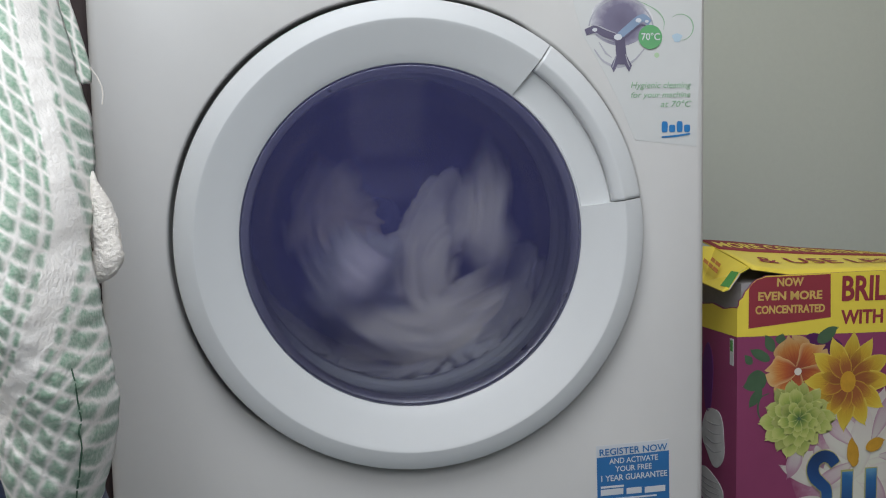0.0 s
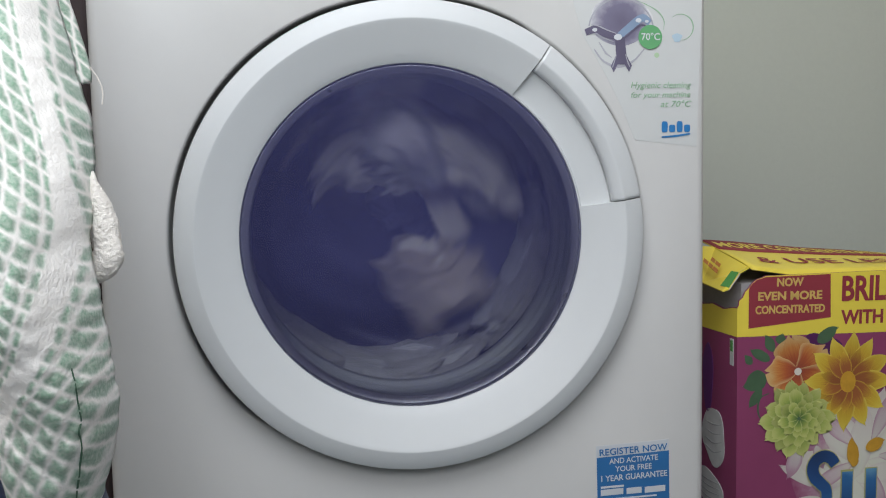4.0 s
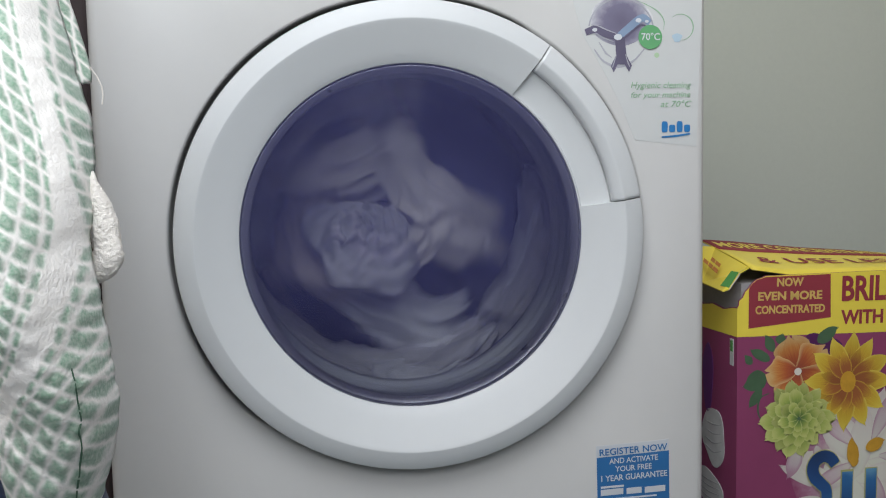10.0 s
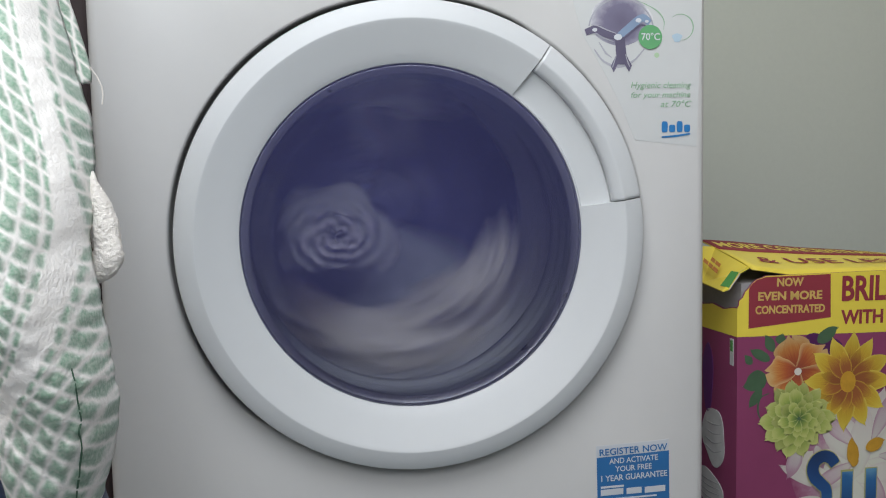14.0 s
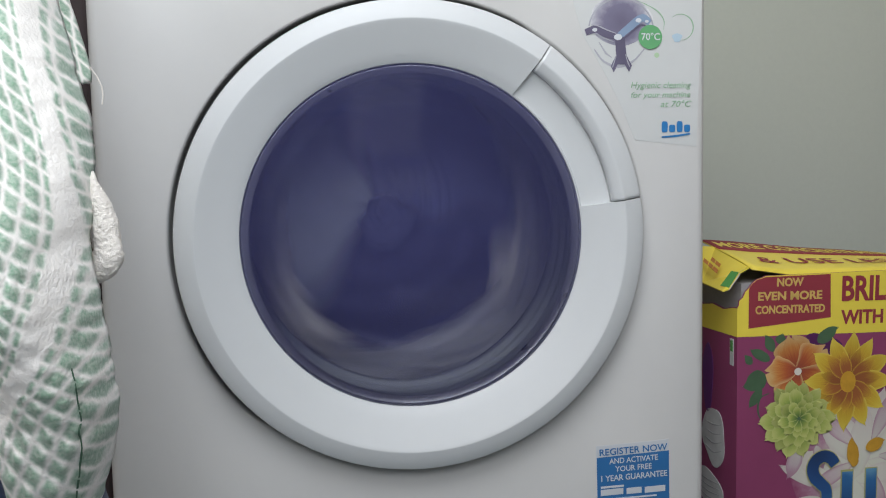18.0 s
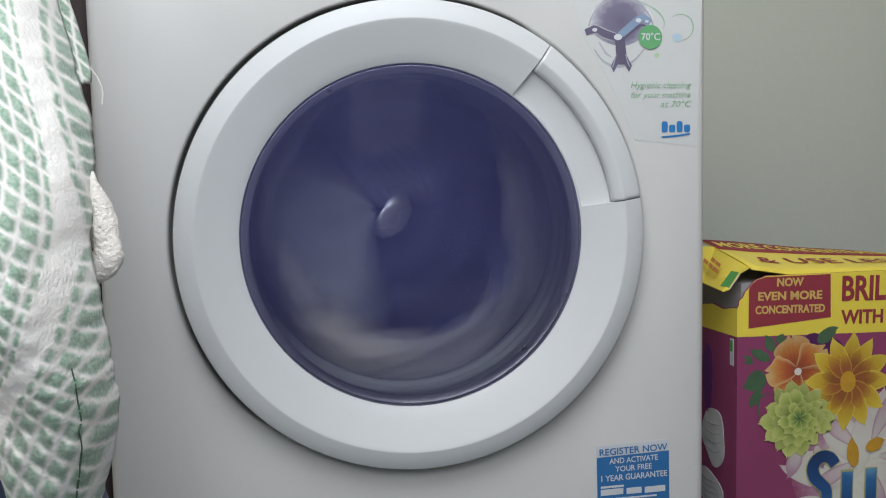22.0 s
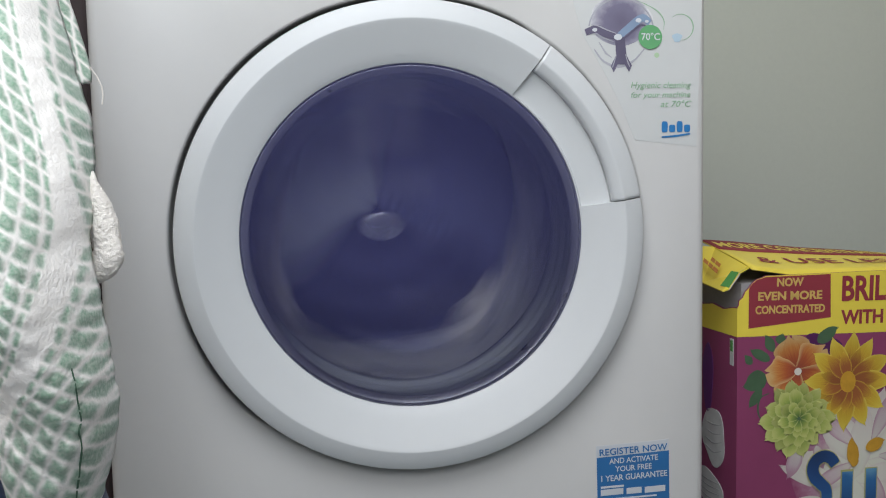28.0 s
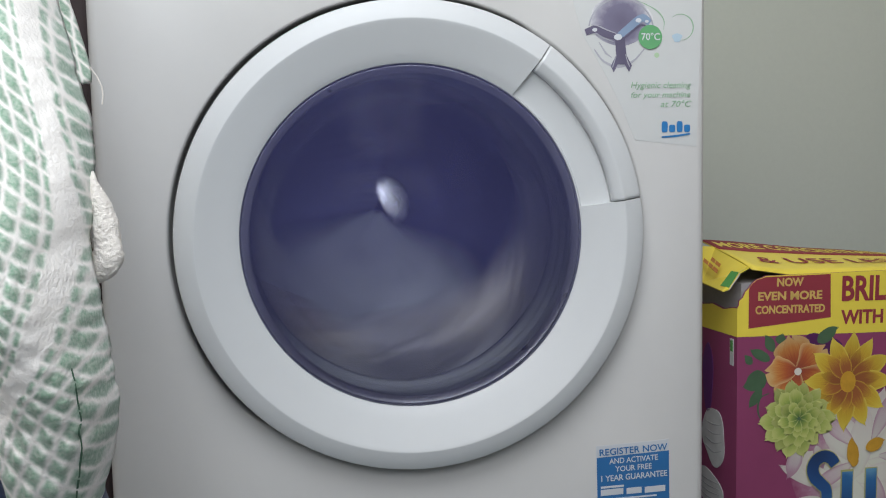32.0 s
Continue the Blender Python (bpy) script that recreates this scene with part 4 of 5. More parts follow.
printed("yellow_band", [(0.0, 0.3288), (CW, 0.3215), (CW, CH - 0.0003), (0.0345, CH - 0.0003), (0.0302, 0.3943), (0.0228, 0.3923), (0.0172, 0.3878), (0.0137, 0.3833), (0.0097, 0.3798),
                        (0.0062, 0.3728), (0.0022, 0.3698), (0.0012, 0.3638), (0.0, 0.3623)], YELLOW, 1, "yellow printed band")
part("yellow_band", slab([(0.0, 0.3288), (CD - 0.001, 0.3262), (CD - 0.001, CH - 0.001), (0.120, CH - 0.001), (0.105, 0.371), (0.080, 0.355), (0.055, 0.3590), (0.030, 0.3560), (0.012, 0.3600), (0.0, 0.3612)],
                         -0.00045, 0.0, YZ), YELLOW, carton)
printed("red_panel", [(0.0134, 0.3376), (0.1163, 0.3452), (0.1153, 0.3950), (0.0345, 0.3950), (0.0304, 0.3940), (0.0230, 0.3920), (0.0174, 0.3875), (0.0140, 0.3830), (0.0136, 0.3822)], MAROON, 2, "dark red printed panel")
WORDS_YELLOW = surface("dull_yellow_print", (0.62, 0.42, 0.12), 0.45, vary=0.04, scale=80)


def front_words(text, x, z, h, w, mat_, layer=3, tilt=-1.1):
    bm = letters(text, h / 0.70, w, bold=0.03)
    part("lettering", moved(bm, Matrix.Translation((x, -0.00012 * layer, z)) @ pose(0, 0, 0, 0, -tilt, 0)), mat_, carton, "printed words")


front_words("NOW", 0.0640, 0.3838, 0.0090, 0.0330, WORDS_YELLOW)
front_words("EVEN MORE", 0.0645, 0.3683, 0.0092, 0.0800, WORDS_YELLOW)
front_words("CONCENTRATED", 0.0650, 0.3530, 0.0088, 0.0870, WORDS_YELLOW)
front_words("BRILL", 0.1650, 0.3635, 0.0275, 0.0720, MAROON)
front_words("WITH L", 0.1655, 0.3363, 0.0155, 0.0720, MAROON)

# the printed flowers
def bloom(name, cx, cz, reach, stops, veins=0.25, cy=0.0, spread=0.28):
    """Printed petals whose ink runs from colour to colour away from the flower's heart."""
    m, nt, nd, lk, p = nodes_of(name)
    tc, sub, ln, ramp = nd.new("ShaderNodeTexCoord"), nd.new("ShaderNodeVectorMath"), nd.new("ShaderNodeVectorMath"), nd.new("ShaderNodeValToRGB")
    sub.operation, ln.operation = "SUBTRACT", "LENGTH"
    sub.inputs[1].default_value = (cx, cy, cz)
    lk.new(tc.outputs["Object"], sub.inputs[0])
    lk.new(sub.outputs[0], ln.inputs[0])
    ns = nd.new("ShaderNodeTexNoise")
    ns.inputs["Scale"].default_value, ns.inputs["Detail"].default_value = 140, 5
    lk.new(tc.outputs["Object"], ns.inputs[0])
    dv, ad = nd.new("ShaderNodeMath"), nd.new("ShaderNodeMath")
    dv.operation, ad.operation = "DIVIDE", "MULTIPLY_ADD"
    dv.inputs[1].default_value = reach
    lk.new(ln.outputs["Value"], dv.inputs[0])
    ad.inputs[1].default_value = veins
    lk.new(ns.outputs[0], ad.inputs[0])
    sh = nd.new("ShaderNodeMath")
    sh.operation = "SUBTRACT"
    sh.inputs[1].default_value = veins / 2
    lk.new(dv.outputs[0], ad.inputs[2])
    lk.new(ad.outputs[0], sh.inputs[0])
    lk.new(sh.outputs[0], ramp.inputs[0])
    els = ramp.color_ramp.elements
    els[0].position, els[0].color = stops[0][0], (*stops[0][1], 1)
    els[1].position, els[1].color = stops[-1][0], (*stops[-1][1], 1)
    for pos, col in stops[1:-1]:
        e = els.new(pos)
        e.color = (*col, 1)
    geo, vary, sc = nd.new("ShaderNodeNewGeometry"), nd.new("ShaderNodeMapRange"), nd.new("ShaderNodeVectorMath")
    vary.inputs["To Min"].default_value, vary.inputs["To Max"].default_value = 1 - 1.3 * spread, 1.0
    sc.operation = "SCALE"
    lk.new(geo.outputs["Random Per Island"], vary.inputs[0])
    lk.new(ramp.outputs[0], sc.inputs[0])
    lk.new(vary.outputs[0], sc.inputs["Scale"])
    lk.new(sc.outputs[0], p.inputs["Base Color"])
    p.inputs["Roughness"].default_value = 0.6
    return m


def petal_ink(name, stops, rim, rim_from=0.72, vein=0.5, spread=0.25):
    """Printed petals: the ink runs from heart to tip, veins run along, and the rim pales."""
    m, nt, nd, lk, p = nodes_of(name)
    uv, sep, ramp = nd.new("ShaderNodeUVMap"), nd.new("ShaderNodeSeparateXYZ"), nd.new("ShaderNodeValToRGB")
    lk.new(uv.outputs[0], sep.inputs[0])
    mp, ns, sh = nd.new("ShaderNodeMapping"), nd.new("ShaderNodeTexNoise"), nd.new("ShaderNodeMath")
    mp.inputs["Scale"].default_value = (1.6, 9.0, 1.0)
    geo, off = nd.new("ShaderNodeNewGeometry"), nd.new("ShaderNodeVectorMath")
    off.operation = "MULTIPLY_ADD"
    off.inputs[1].default_value = (0, 0, 40)
    lk.new(geo.outputs["Random Per Island"], off.inputs[0])
    lk.new(uv.outputs[0], mp.inputs[0])
    lk.new(mp.outputs[0], off.inputs[2])
    lk.new(off.outputs[0], ns.inputs[0])
    ns.inputs["Scale"].default_value, ns.inputs["Detail"].default_value = 1.6, 3
    sh.operation = "MULTIPLY_ADD"
    sh.inputs[1].default_value = vein
    lk.new(ns.outputs[0], sh.inputs[0])
    lean = nd.new("ShaderNodeMath")
    lean.operation = "SUBTRACT"
    lean.inputs[1].default_value = vein / 2
    lk.new(sep.outputs[0], lean.inputs[0])
    lk.new(lean.outputs[0], sh.inputs[2])
    lk.new(sh.outputs[0], ramp.inputs[0])
    els = ramp.color_ramp.elements
    els[0].position, els[0].color = stops[0][0], (*stops[0][1], 1)
    els[1].position, els[1].color = stops[-1][0], (*stops[-1][1], 1)
    for pos, col in stops[1:-1]:
        els.new(pos).color = (*col, 1)
    side, edge, mix = nd.new("ShaderNodeMath"), nd.new("ShaderNodeMapRange"), nd.new("ShaderNodeMix")
    side.operation = "ABSOLUTE"
    lk.new(sep.outputs[1], side.inputs[0])
    edge.interpolation_type = "SMOOTHSTEP"
    edge.inputs["From Min"].default_value, edge.inputs["From Max"].default_value = rim_from - 0.15, 1.12
    top_, far = nd.new("ShaderNodeMath"), nd.new("ShaderNodeMath")
    top_.operation, far.operation = "MAXIMUM", "MULTIPLY"
    lk.new(sep.outputs[0], far.inputs[0])
    far.inputs[1].default_value = 0.97
    lk.new(side.outputs[0], top_.inputs[0])
    lk.new(far.outputs[0], top_.inputs[1])
    lk.new(top_.outputs[0], edge.inputs[0])
    mix.data_type = "RGBA"
    lk.new(edge.outputs[0], mix.inputs["Factor"])
    lk.new(ramp.outputs[0], mix.inputs["A"])
    mix.inputs["B"].default_value = (*rim, 1)
    vary, sc = nd.new("ShaderNodeMapRange"), nd.new("ShaderNodeVectorMath")
    vary.inputs["To Min"].default_value, vary.inputs["To Max"].default_value = 1 - spread, 1.0
    sc.operation = "SCALE"
    lk.new(geo.outputs["Random Per Island"], vary.inputs[0])
    lk.new(mix.outputs["Result"], sc.inputs[0])
    lk.new(vary.outputs[0], sc.inputs["Scale"])
    lk.new(sc.outputs[0], p.inputs["Base Color"])
    p.inputs["Roughness"].default_value = 0.6
    return m


ORANGE = petal_ink("orange_petal_print", ((0.0, (0.28, 0.05, 0.03)), (0.35, (0.44, 0.10, 0.03)), (0.65, (0.58, 0.22, 0.05)), (1.0, (0.64, 0.38, 0.13))), (0.66, 0.43, 0.19), 0.74)
SUNNY = petal_ink("yellow_petal_print", ((0.0, (0.26, 0.07, 0.03)), (0.38, (0.36, 0.13, 0.03)), (0.55, (0.56, 0.34, 0.03)), (1.0, (0.72, 0.54, 0.05))), (0.72, 0.58, 0.09), 0.80, 0.45, 0.22)
AMBER = petal_ink("amber_petal_print", ((0.0, (0.30, 0.09, 0.03)), (0.5, (0.34, 0.11, 0.03)), (1.0, (0.60, 0.36, 0.03))), (0.62, 0.40, 0.04), 0.85, 0.6, 0.3)
LIME = petal_ink("lime_petal_print", ((0.0, (0.07, 0.15, 0.04)), (0.4, (0.19, 0.29, 0.06)), (0.75, (0.38, 0.45, 0.09)), (1.0, (0.53, 0.55, 0.15))), (0.54, 0.57, 0.20), 0.66, 0.5, 0.35)
HEART = surface("gold_print", (0.56, 0.30, 0.03), 0.45, vary=0.15, scale=200, stain=0.2, stain_scale=80)
LEAF = surface("dark_green_leaf_print", (0.065, 0.125, 0.065), 0.45, vary=0.2, scale=60, stain=0.2, stain_scale=40)
PALE = petal_ink("white_petal_print", ((0.0, (0.70, 0.70, 0.58)), (0.5, (0.70, 0.68, 0.60)), (0.85, (0.66, 0.60, 0.55)), (1.0, (0.56, 0.44, 0.44))), (0.64, 0.58, 0.53), 0.75, 0.3, 0.14)
GLOW = bloom("pale_burst_print", 0.165, 0.165, 0.100, ((0.0, (0.68, 0.67, 0.58)), (0.40, (0.62, 0.58, 0.54)), (0.70, (0.42, 0.22, 0.30)), (1.0, (0.258, 0.048, 0.125))), 0.30, 0.0, 0.0)
CREAM = surface("cream_print", (0.70, 0.66, 0.58), 0.45, vary=0.08, scale=90)
PINK = petal_ink("pink_petal_print", ((0.0, (0.66, 0.62, 0.56)), (0.5, (0.58, 0.47, 0.49)), (1.0, (0.42, 0.20, 0.29))), (0.46, 0.26, 0.34), 0.6, 0.4, 0.2)
PLUM = surface("plum_print", (0.09, 0.015, 0.09), 0.45, vary=0.1, scale=60)
BLUE = bloom("royal_blue_print", 0.100, 0.190, 0.075, ((0.0, (0.012, 0.035, 0.10)), (0.35, (0.015, 0.06, 0.19)), (0.7, (0.02, 0.09, 0.26)), (1.0, (0.05, 0.20, 0.38))), 0.1, 0.0, 0.0)
SKY_BLUE = bloom("sky_blue_print", 0.165, 0.205, 0.10, ((0.0, (0.30, 0.50, 0.60)), (0.40, (0.14, 0.34, 0.50)), (0.55, (0.03, 0.14, 0.34)), (1.0, (0.012, 0.04, 0.14))), 0.1, 0.0, 0.0)
RIB = surface("grey_print", (0.34, 0.35, 0.35), 0.45, vary=0.1, scale=60)
GREY_LEAF = surface("grey_white_print", (0.56, 0.57, 0.55), 0.45, vary=0.1, scale=60, stain=0.15, stain_scale=60)


def petal(bm, cx, cz, a, r0, r1, w, y, tip=0.5, squash=1.0, ruffle=0.0, seed=0.0):
    """One petal that runs out from r0 to r1 at the bearing a, a little arched across."""
    layer = bm.loops.layers.uv.verify()
    d, s = Vector((math.sin(a), math.cos(a))), Vector((math.cos(a), -math.sin(a)))
    n, m = 11, 6
    rows, lay = [], {}
    for i in range(n + 1):
        f = i / n
        if tip < 0.7:
            k = max(0.10, math.sin(math.pi * min(1, f ** (0.8 + tip) * 0.97 + 0.03)) ** 0.7) if f < 1 else 0.05
        else:                                           # a blunt, rounded petal
            k = (0.25 + 0.75 * math.sin(math.pi / 2 * min(1, 1.35 * f))) * max(0.04, 1 - max(0.0, (f - 0.6) / 0.4) ** 2.4) ** 0.5
        row = []
        for j in range(m + 1):
            g = 2 * j / m - 1
            out = r0 + (r1 - r0) * f * (1 - 0.05 * g * g + ruffle * math.sin(5.0 * g + seed) * f)
            q = d * out + s * (g * w / 2 * k * (1 + ruffle * 0.8 * math.sin(9.0 * f + seed)))
            v = bm.verts.new((cx + q.x, y - 0.000004 * (1 - g * g), cz + q.y * squash))
            lay[v] = (f, g)
            row.append(v)
        rows.append(row)
    for i in range(n):
        for j in range(m):
            fc = bm.faces.new((rows[i][j], rows[i + 1][j], rows[i + 1][j + 1], rows[i][j + 1]))
            fc.smooth = True
            for lp in fc.loops:
                lp[layer].uv = lay[lp.vert]
    return bm


def flower(name, cx, cz, count, r0, r1, w, mat_, layer, tip=0.5, start=0.0, jitter=0.08, label="", squash=1.0, ruffle=0.0):
    rnd = random.Random(name + str(layer) + str(count))
    bm = bmesh.new()
    for i in range(count):
        a = start + 2 * math.pi * i / count + rnd.uniform(-jitter, jitter)
        k = 1 + rnd.uniform(-jitter, jitter)
        petal(bm, cx, cz, a, r0 * k, r1 * k, w * k, -0.00012 * layer - 0.000015 * i, tip, squash, ruffle, rnd.uniform(0, 6))
    bmesh.ops.recalc_face_normals(bm, faces=bm.faces)
    return part(name, bm, mat_, carton, label)


def leaves(name, rows, mat_, layer, label="", ruffle=0.06):
    for k, (x, z, a, ln, w) in enumerate(rows):
        part(name, petal(bmesh.new(), x, z, radians(a), 0, ln, w, -0.00012 * layer - 0.000015 * (k % 4), 0.1, ruffle=ruffle, seed=k), mat_, carton, label)


leaves("leaf_print", [(0.036, 0.282, 250, 0.030, 0.024), (0.040, 0.300, 300, 0.028, 0.012), (0.030, 0.268, 215, 0.026, 0.012), (0.045, 0.310, 330, 0.022, 0.012), (0.018, 0.297, 320, 0.014, 0.009),
                      (0.052, 0.318, 20, 0.012, 0.014), (0.060, 0.262, 200, 0.030, 0.014), (0.10, 0.318, 60, 0.03, 0.016)], LEAF, 2, "dark green printed leaves")
printed("tendril", stroke(flowing([(0.036, 0.228), (0.028, 0.236), (0.026, 0.248), (0.030, 0.258), (0.040, 0.262)]), 0.0022, 0.6), LEAF, 2)
printed("dark_patch", blob(0.104, 0.306, 0.030, 0.020, wob=0.12, seed=2), PLUM, 2)
printed("burst_print", blob(0.165, 0.165, 0.098, 0.092, n=48, wob=0.03), GLOW, 2, "pale burst printed behind the flowers")
flower("white_flower_print", 0.165, 0.170, 7, 0.0, 0.090, 0.040, PALE, 4, 0.35, 0.15, 0.12, "large white printed lily")
flower("white_flower_print", 0.150, 0.150, 5, 0.0, 0.080, 0.030, PALE, 5, 0.35, 3.9, 0.2)
leaves("white_petal_print", [(0.120, 0.150, 292, 0.070, 0.024), (0.110, 0.130, 262, 0.060, 0.022)], PALE, 5)
flower("pink_flower_print", 0.165, 0.180, 5, 0.020, 0.090, 0.020, PINK, 6, 0.35, 0.35, 0.14, "pink printed petals")
leaves("pink_petal_print", [(0.078, 0.192, 205, 0.034, 0.020), (0.066, 0.128, 255, 0.040, 0.022), (0.100, 0.196, 160, 0.030, 0.016)], PINK, 6)
flower("orange_flower_print", 0.0745, 0.2860, 5, 0.002, 0.040, 0.040, ORANGE, 7, 0.75, -0.35, 0.12, "orange printed flower", 0.94, 0.10)
printed("flower_centre", blob(0.0752, 0.2850, 0.0045, 0.0043), CREAM, 9)
flower("yellow_flower_print", 0.1397, 0.2700, 12, 0.004, 0.058, 0.023, SUNNY, 10, 0.25, 0.1, 0.06, "yellow printed daisy", ruffle=0.03)
flower("yellow_flower_print", 0.1397, 0.2700, 11, 0.004, 0.040, 0.017, AMBER, 12, 0.15, 0.38, 0.1)
printed("flower_centre", blob(0.1390, 0.2690, 0.0100, 0.0125, n=32), HEART, 14)
flower("green_flower_print", 0.0751, 0.2310, 14, 0.006, 0.045, 0.020, LIME, 13, 0.75, 0.2, 0.09, "lime green printed dahlia", ruffle=0.05)
flower("green_flower_print", 0.0751, 0.2310, 12, 0.004, 0.035, 0.018, LIME, 15, 0.75, 0.5, 0.10, ruffle=0.05)
flower("green_flower_print", 0.0765, 0.2305, 10, 0.002, 0.025, 0.014, LIME, 17, 0.7, 0.2, 0.14, ruffle=0.05)
flower("green_flower_print", 0.0765, 0.2305, 7, 0.001, 0.015, 0.010, LIME, 19, 0.75, 0.5, 0.16)
printed("flower_centre", blob(0.0765, 0.2305, 0.0022, 0.0022, n=16), LEAF, 20)
HALO = surface("olive_print", (0.40, 0.40, 0.16), 0.5, vary=0.15, scale=90)
printed("mark_edge", stroke(flowing([(0.1245, 0.1715), (0.1185, 0.1800), (0.1095, 0.1835), (0.1000, 0.1800), (0.0950, 0.1710), (0.0975, 0.1600), (0.1060, 0.1510), (0.1130, 0.1420), (0.1130, 0.118)]), 0.0172, 0.12),
        HALO, 20, "olive printed outline")
for x in (0.1395, 0.1710, 0.2022):
    printed("mark_edge", [(x - 0.0080, 0.104), (x + 0.0080, 0.104), (x + 0.0086, 0.1650), (x - 0.0078, 0.1652)], HALO, 20, "olive printed outline")
# the maker's mark as plain blue shapes
printed("mark", stroke(flowing([(0.1240, 0.1725), (0.1185, 0.1800), (0.1095, 0.1835), (0.1000, 0.1800), (0.0950, 0.1710), (0.0975, 0.1600), (0.1060, 0.1510), (0.1130, 0.1420), (0.1130, 0.120)]), 0.0150, 0.12),
        BLUE, 21, "thick blue printed curl")
printed("mark", [(0.1325, 0.105), (0.1465, 0.105), (0.1470, 0.1625), (0.1330, 0.1630)], SKY_BLUE, 21, "blue printed bar")
printed("mark", [(0.1640, 0.105), (0.1780, 0.105), (0.1785, 0.1640), (0.1645, 0.1640)], SKY_BLUE, 21, "blue printed bar")
printed("mark", [(0.1960, 0.105), (0.2080, 0.105), (0.2085, 0.1640), (0.1965, 0.1640)], SKY_BLUE, 21, "blue printed bar")
leaves("wing_print", [(0.1480, 0.1700, 355, 0.033, 0.016), (0.1640, 0.1880, 70, 0.026, 0.016), (0.1470, 0.1680, 20, 0.014, 0.010)], HEART, 20, "yellow printed wing")


def side_print(name, points, mat_, layer=2, label=""):
    return part(name, slab(points, -0.0004 * layer, -0.0004 * layer + 0.0005, YZ), mat_, carton, label)


side_print("badge", [(0.0070, 0.3255), (0.0145, 0.3250), (0.0145, 0.2950), (0.0070, 0.2945)], GREY_LEAF, 2, "small grey and green printed badge")
side_print("badge", [(0.0082, 0.3235), (0.0133, 0.3232), (0.0133, 0.3110), (0.0082, 0.3108)], GREEN_PRINT, 3)
for cy, cz, ry_, rz_, turn_ in ((0.0500, 0.2000, 0.0260, 0.0350, -0.12), (0.0600, 0.1340, 0.0340, 0.0220, 0.3)):
    side_print("splash_print", blob(cy, cz, ry_, rz_, n=44, turn=turn_, wob=0.06, seed=1), GREY_LEAF, 2, "grey-white printed splash")
    for k in range(4):
        side_print("rib_print", stroke(flowing([(cy - 0.7 * ry_, cz + (k - 1.2) * 0.3 * rz_), (cy, cz + (k - 1.7) * 0.32 * rz_), (cy + 0.75 * ry_, cz + (k - 1.5) * 0.28 * rz_)], 10), 0.0016, 0.7), RIB, 3)
side_print("shade_print", blob(0.0640, 0.2700, 0.0120, 0.0420, wob=0.05), surface("violet_print", (0.13, 0.03, 0.16), 0.45, vary=0.1, scale=80), 2)

# ---- stickers on the washing machine ----
LABEL = surface("clear_label_film", (0.575, 0.585, 0.57), 0.36, vary=0.01, scale=60, stain=0.03, stain_scale=12)
TEXT_GREEN = surface("faded_green_ink", (0.26, 0.44, 0.27), 0.5, vary=0.25, scale=500)
INK_GREEN = surface("green_ink", (0.12, 0.36, 0.15), 0.5, vary=0.06, scale=100)
INK_BLUE = surface("blue_ink", (0.02, 0.17, 0.42), 0.5, vary=0.06, scale=100)
STICKER_BLUE = surface("blue_sticker_print", (0.03, 0.155, 0.38), 0.4, vary=0.06, scale=80, stain=0.08, stain_scale=20)
STICKER_WHITE = surface("white_sticker_paper", (0.60, 0.62, 0.64), 0.45, vary=0.03, scale=80)
INK_DARK = surface("dark_violet_ink", (0.115, 0.10, 0.16), 0.5, vary=0.15, scale=60, stain=0.3, stain_scale=35)
INK_GREY = surface("grey_ink", (0.38, 0.38, 0.42), 0.5, vary=0.1, scale=60, stain=0.2, stain_scale=35)
INK_STEEL = surface("steel_blue_ink", (0.22, 0.30, 0.42), 0.5, vary=0.1, scale=60, stain=0.2, stain_scale=35)


DRUM_PICTURE = bloom("faded_drum_print", 0.1680 - MX, 0.6640, 0.0330, ((0.0, (0.13, 0.115, 0.18)), (0.55, (0.17, 0.155, 0.23)), (0.82, (0.36, 0.35, 0.41)), (1.0, (0.66, 0.66, 0.66))), 0.35, -0.2806, 0.0)


def stuck(name, points, mat_, layer, parent, label=""):
    return part(name, slab(points, -0.0003 * layer, -0.0003 * layer + 0.0002, Matrix.Translation(-BASE)), mat_, parent, label)


lab = stuck("label", [(0.182, 0.5475), (0.2479, 0.5396), (0.2535, 0.6929), (0.2535, 0.760), (0.100, 0.760), (0.1164, 0.6918), (0.1277, 0.6533), (0.1508, 0.6144), (0.1684, 0.5806)],
            LABEL, 1, machine, "clear printed film label")
stuck("print", blob(0.1680, 0.6660, 0.0325, 0.0240, wob=0.03, seed=1), DRUM_PICTURE, 2, lab, "dark round picture of a drum")
stuck("print", blob(0.1680, 0.6560, 0.0345, 0.0330, n=40)[:20] + blob(0.1680, 0.6560, 0.0330, 0.0315, n=40)[:20][::-1], INK_GREY, 3, lab)
stuck("print", stroke(flowing([(0.140, 0.638), (0.150, 0.626), (0.165, 0.621), (0.180, 0.626), (0.192, 0.638)], 16), 0.003, 0.6), INK_GREY, 2, lab)
stuck("print", stroke([(0.145, 0.645), (0.152, 0.634), (0.158, 0.630)], 0.002, 0.6), INK_GREY, 2, lab)
stuck("print", stroke(flowing([(0.1645, 0.6500), (0.1520, 0.6535), (0.1430, 0.6580), (0.1310, 0.6545)], 16), 0.0085, 0.25), INK_DARK, 3, lab)
stuck("print", stroke(flowing([(0.1645, 0.6500), (0.1770, 0.6600), (0.1900, 0.6690), (0.1980, 0.6640)], 16), 0.0080, 0.2), INK_STEEL, 3, lab)
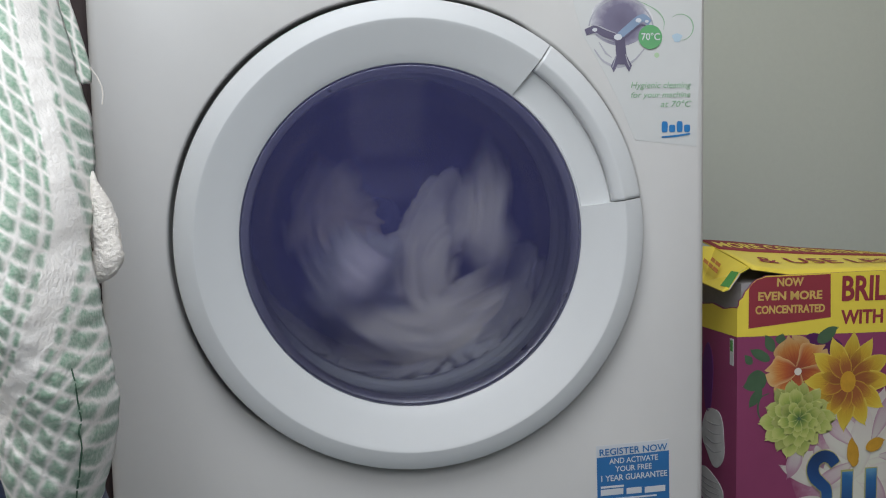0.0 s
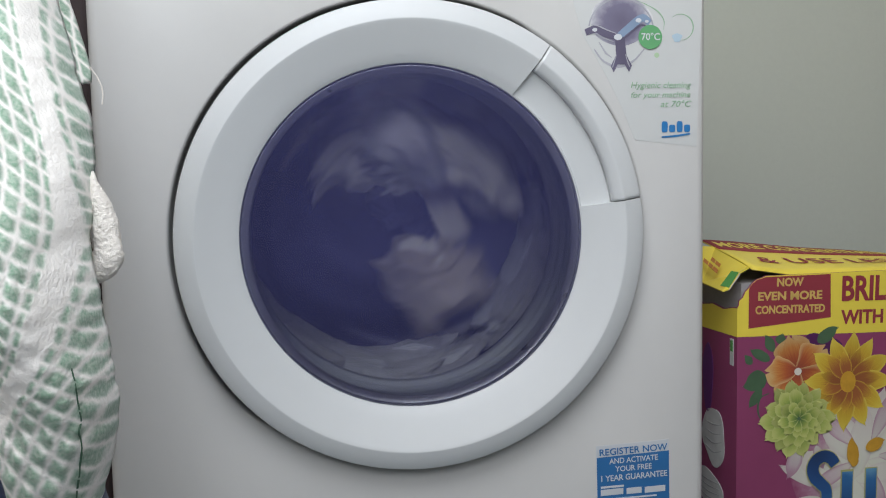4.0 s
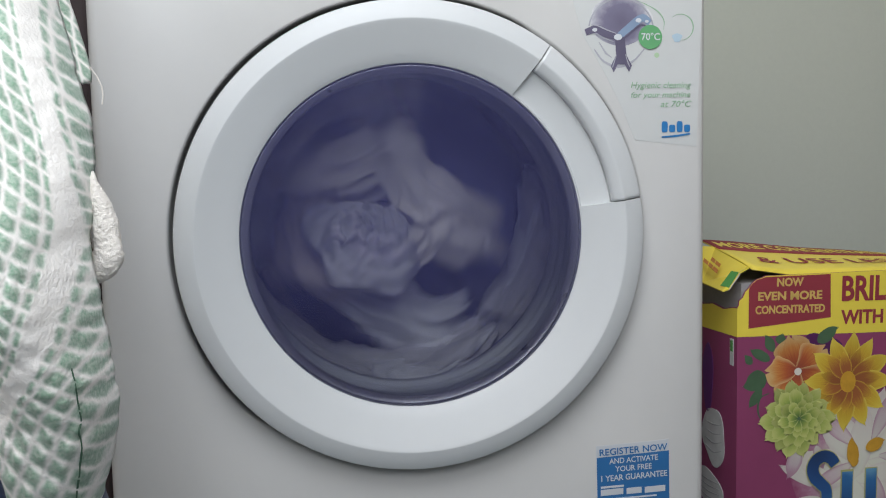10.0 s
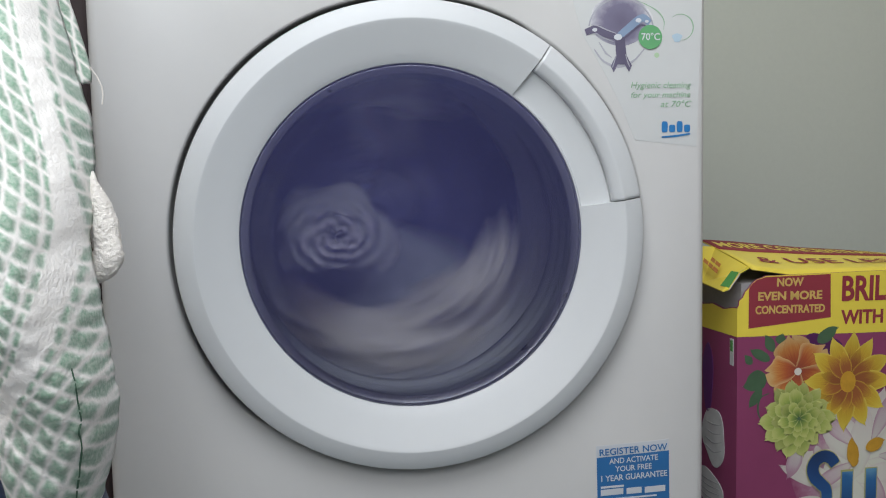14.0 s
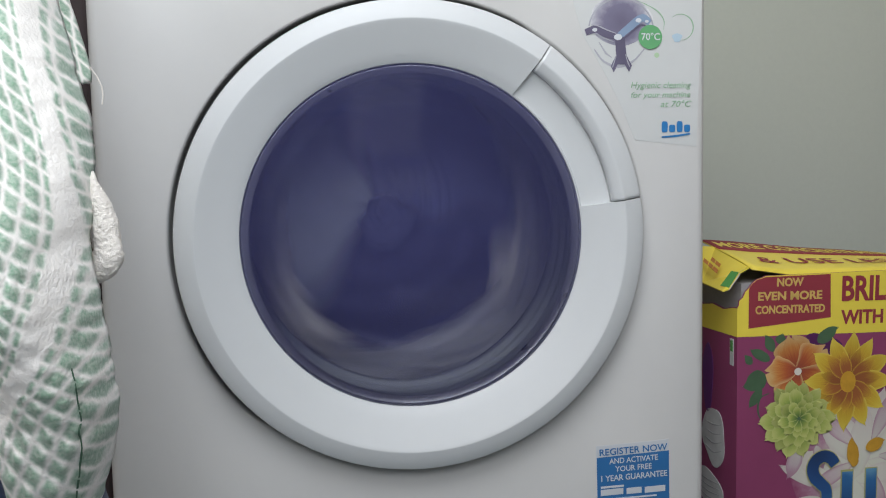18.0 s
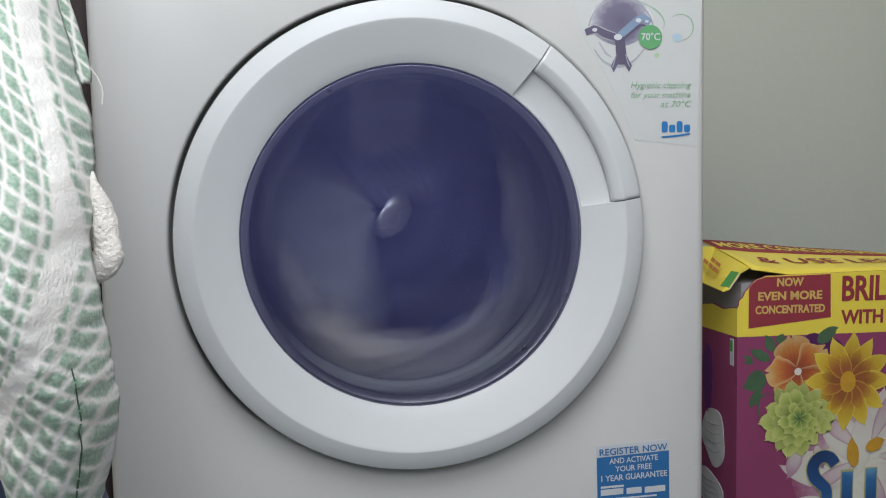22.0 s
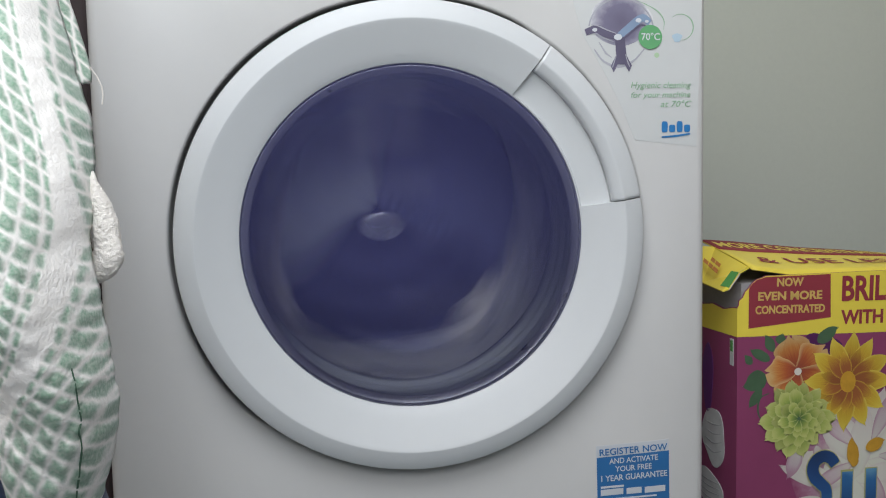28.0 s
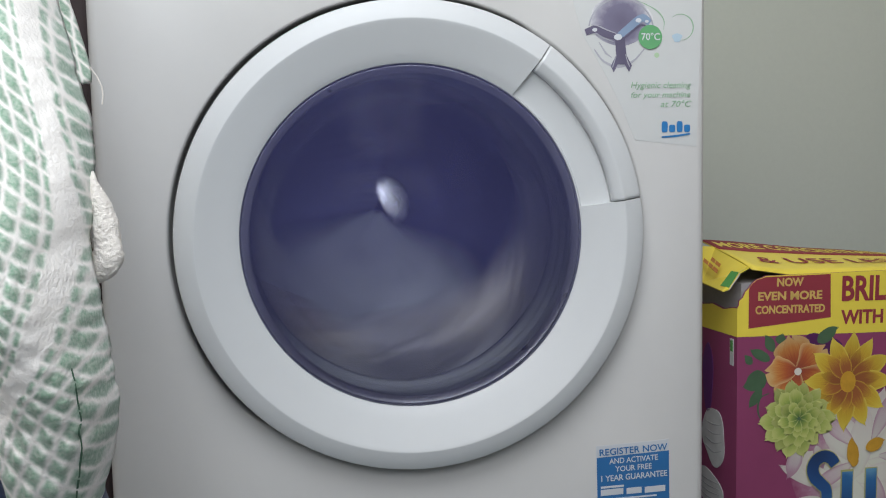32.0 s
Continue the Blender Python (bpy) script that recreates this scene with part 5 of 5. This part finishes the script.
stuck("print", [(0.1615, 0.650), (0.1715, 0.650), (0.1735, 0.632), (0.1790, 0.622), (0.1760, 0.6155), (0.1715, 0.6230), (0.1640, 0.6230), (0.1600, 0.6150), (0.1570, 0.6215), (0.1625, 0.632)],
      INK_DARK, 3, lab)
for pts, w in (([(0.1630, 0.6535), (0.1530, 0.6570), (0.1440, 0.6610), (0.1370, 0.6620)], 0.0014), ([(0.1600, 0.6455), (0.1500, 0.6490), (0.1420, 0.6530)], 0.0013),
               ([(0.1630, 0.6330), (0.1600, 0.6240), (0.1585, 0.6200)], 0.0011), ([(0.1722, 0.6330), (0.1752, 0.6240), (0.1770, 0.6200)], 0.0011)):
    stuck("highlight", stroke(flowing(pts, 12), w, 0.5), INK_GREY, 4, lab)
stuck("print", stroke(flowing([(0.1700, 0.6480), (0.1800, 0.6560), (0.1880, 0.6620), (0.1960, 0.6600)], 14), 0.0022, 0.4), INK_DARK, 4, lab)
for x, z, r in ((0.1645, 0.6500, 0.0042), (0.1405, 0.6570, 0.0026), (0.1860, 0.6665, 0.0030), (0.1945, 0.6655, 0.0020)):
    stuck("glint", blob(x, z, r, r * 0.7), STICKER_WHITE, 4, lab)
disc = stuck("badge", blob(0.1982, 0.6500, 0.0125, 0.0120), INK_GREEN, 5, lab, "round green badge")
for pts in ([(0.2170 + 0.0135 * math.sin(a) * 1.0 + 0.0135, 0.6600 + 0.0130 * math.cos(a)) for a in [radians(20 * k - 40) for k in range(12)]],
            [(0.1835, 0.6868), (0.1990, 0.6800), (0.2080, 0.6740), (0.2130, 0.6660), (0.2125, 0.6575)]):
    stuck("swirl", stroke(flowing(pts, 30), 0.0013, 0.8), TEXT_GREEN, 2, lab)
stuck("dot", blob(0.2269, 0.6496, 0.0050, 0.0044, wob=0.1), surface("pale_blue_ink", (0.40, 0.52, 0.60), 0.5), 2, lab)
stuck("dot", blob(0.2054, 0.6322, 0.0026, 0.0026), surface("pale_green_ink", (0.42, 0.58, 0.36), 0.5), 2, lab)


def stuck_words(text, x, z, h, w, mat_, layer, parent, tilt=0.0, shear=0.0, align="CENTER"):
    bm = letters(text, h / 0.70, w, 0.0001, shear, align, bold=0.0 if shear else 0.012)
    part("lettering", moved(bm, Matrix.Translation(Vector((x, -0.0003 * layer, z)) - BASE) @ pose(0, 0, 0, 0, -tilt, 0)), mat_, parent, "printed words")


stuck_words("70°C", 0.1985, 0.6470, 0.0068, 0.0195, STICKER_WHITE, 6, disc)
stuck_words("Hygienic cleaning", 0.2090, 0.5995, 0.0062, 0.0640, TEXT_GREEN, 3, lab, 0, 0.25)
stuck_words("for your machine", 0.2090, 0.5900, 0.0058, 0.0630, TEXT_GREEN, 3, lab, 0, 0.25)
stuck_words("at 70°C", 0.2250, 0.5805, 0.0060, 0.0330, TEXT_GREEN, 3, lab, 0, 0.25)
# the maker's mark as plain blue shapes
for x, h, w in ((0.2136, 0.0112, 0.0064), (0.2216, 0.0076, 0.0066), (0.2296, 0.0112, 0.0064), (0.2376, 0.0076, 0.0066)):
    stuck("mark", [(x + (abs(c) ** 0.5) * math.copysign(w / 2, c), 0.5547 + h / 2 + (abs(d) ** 0.5) * math.copysign(h / 2, d))
                   for c, d in [(math.cos(radians(15 * k)), math.sin(radians(15 * k))) for k in range(24)]], INK_BLUE, 3, lab, "blue printed shape")
stuck("mark", stroke([(0.2105, 0.5500), (0.2250, 0.5508), (0.2410, 0.5530)], 0.0022, 0.3), INK_BLUE, 3, lab, "blue printed line")

stk = stuck("sticker", [(0.1393, 0.2320), (0.2184, 0.2345), (0.2195, 0.160), (0.1404, 0.160)], STICKER_WHITE, 1, machine, "blue and white guarantee sticker")
stuck("print", [(0.1399, 0.2195), (0.2187, 0.2225), (0.2194, 0.1605), (0.1407, 0.1605)], STICKER_BLUE, 2, stk)
stuck_words("REGISTER NOW", 0.1795, 0.2225, 0.0070, 0.0740, STICKER_BLUE, 3, stk, 1.6)
stuck_words("AND ACTIVATE", 0.1800, 0.2128, 0.0058, 0.0530, STICKER_WHITE, 3, stk, 1.4)
stuck_words("YOUR FREE", 0.1800, 0.2040, 0.0058, 0.0400, STICKER_WHITE, 3, stk, 1.4)
stuck_words("1 YEAR GUARANTEE", 0.1800, 0.1945, 0.0062, 0.0720, STICKER_WHITE, 3, stk, 1.4)
stuck("bar", [(0.1440, 0.1885), (0.1690, 0.1890), (0.1690, 0.1868), (0.1440, 0.1863)], STICKER_WHITE, 3, stk)
for x0, x1 in ((0.1440, 0.1685), (0.1720, 0.1885), (0.1920, 0.2145)):
    stuck("bar", [(x0, 0.1785), (x1, 0.1790), (x1, 0.1855), (x0, 0.1850)], STICKER_WHITE, 3, stk)
stuck("bar", [(0.1560, 0.1735), (0.2050, 0.1742), (0.2050, 0.1760), (0.1560, 0.1753)], STICKER_WHITE, 3, stk)


motions()
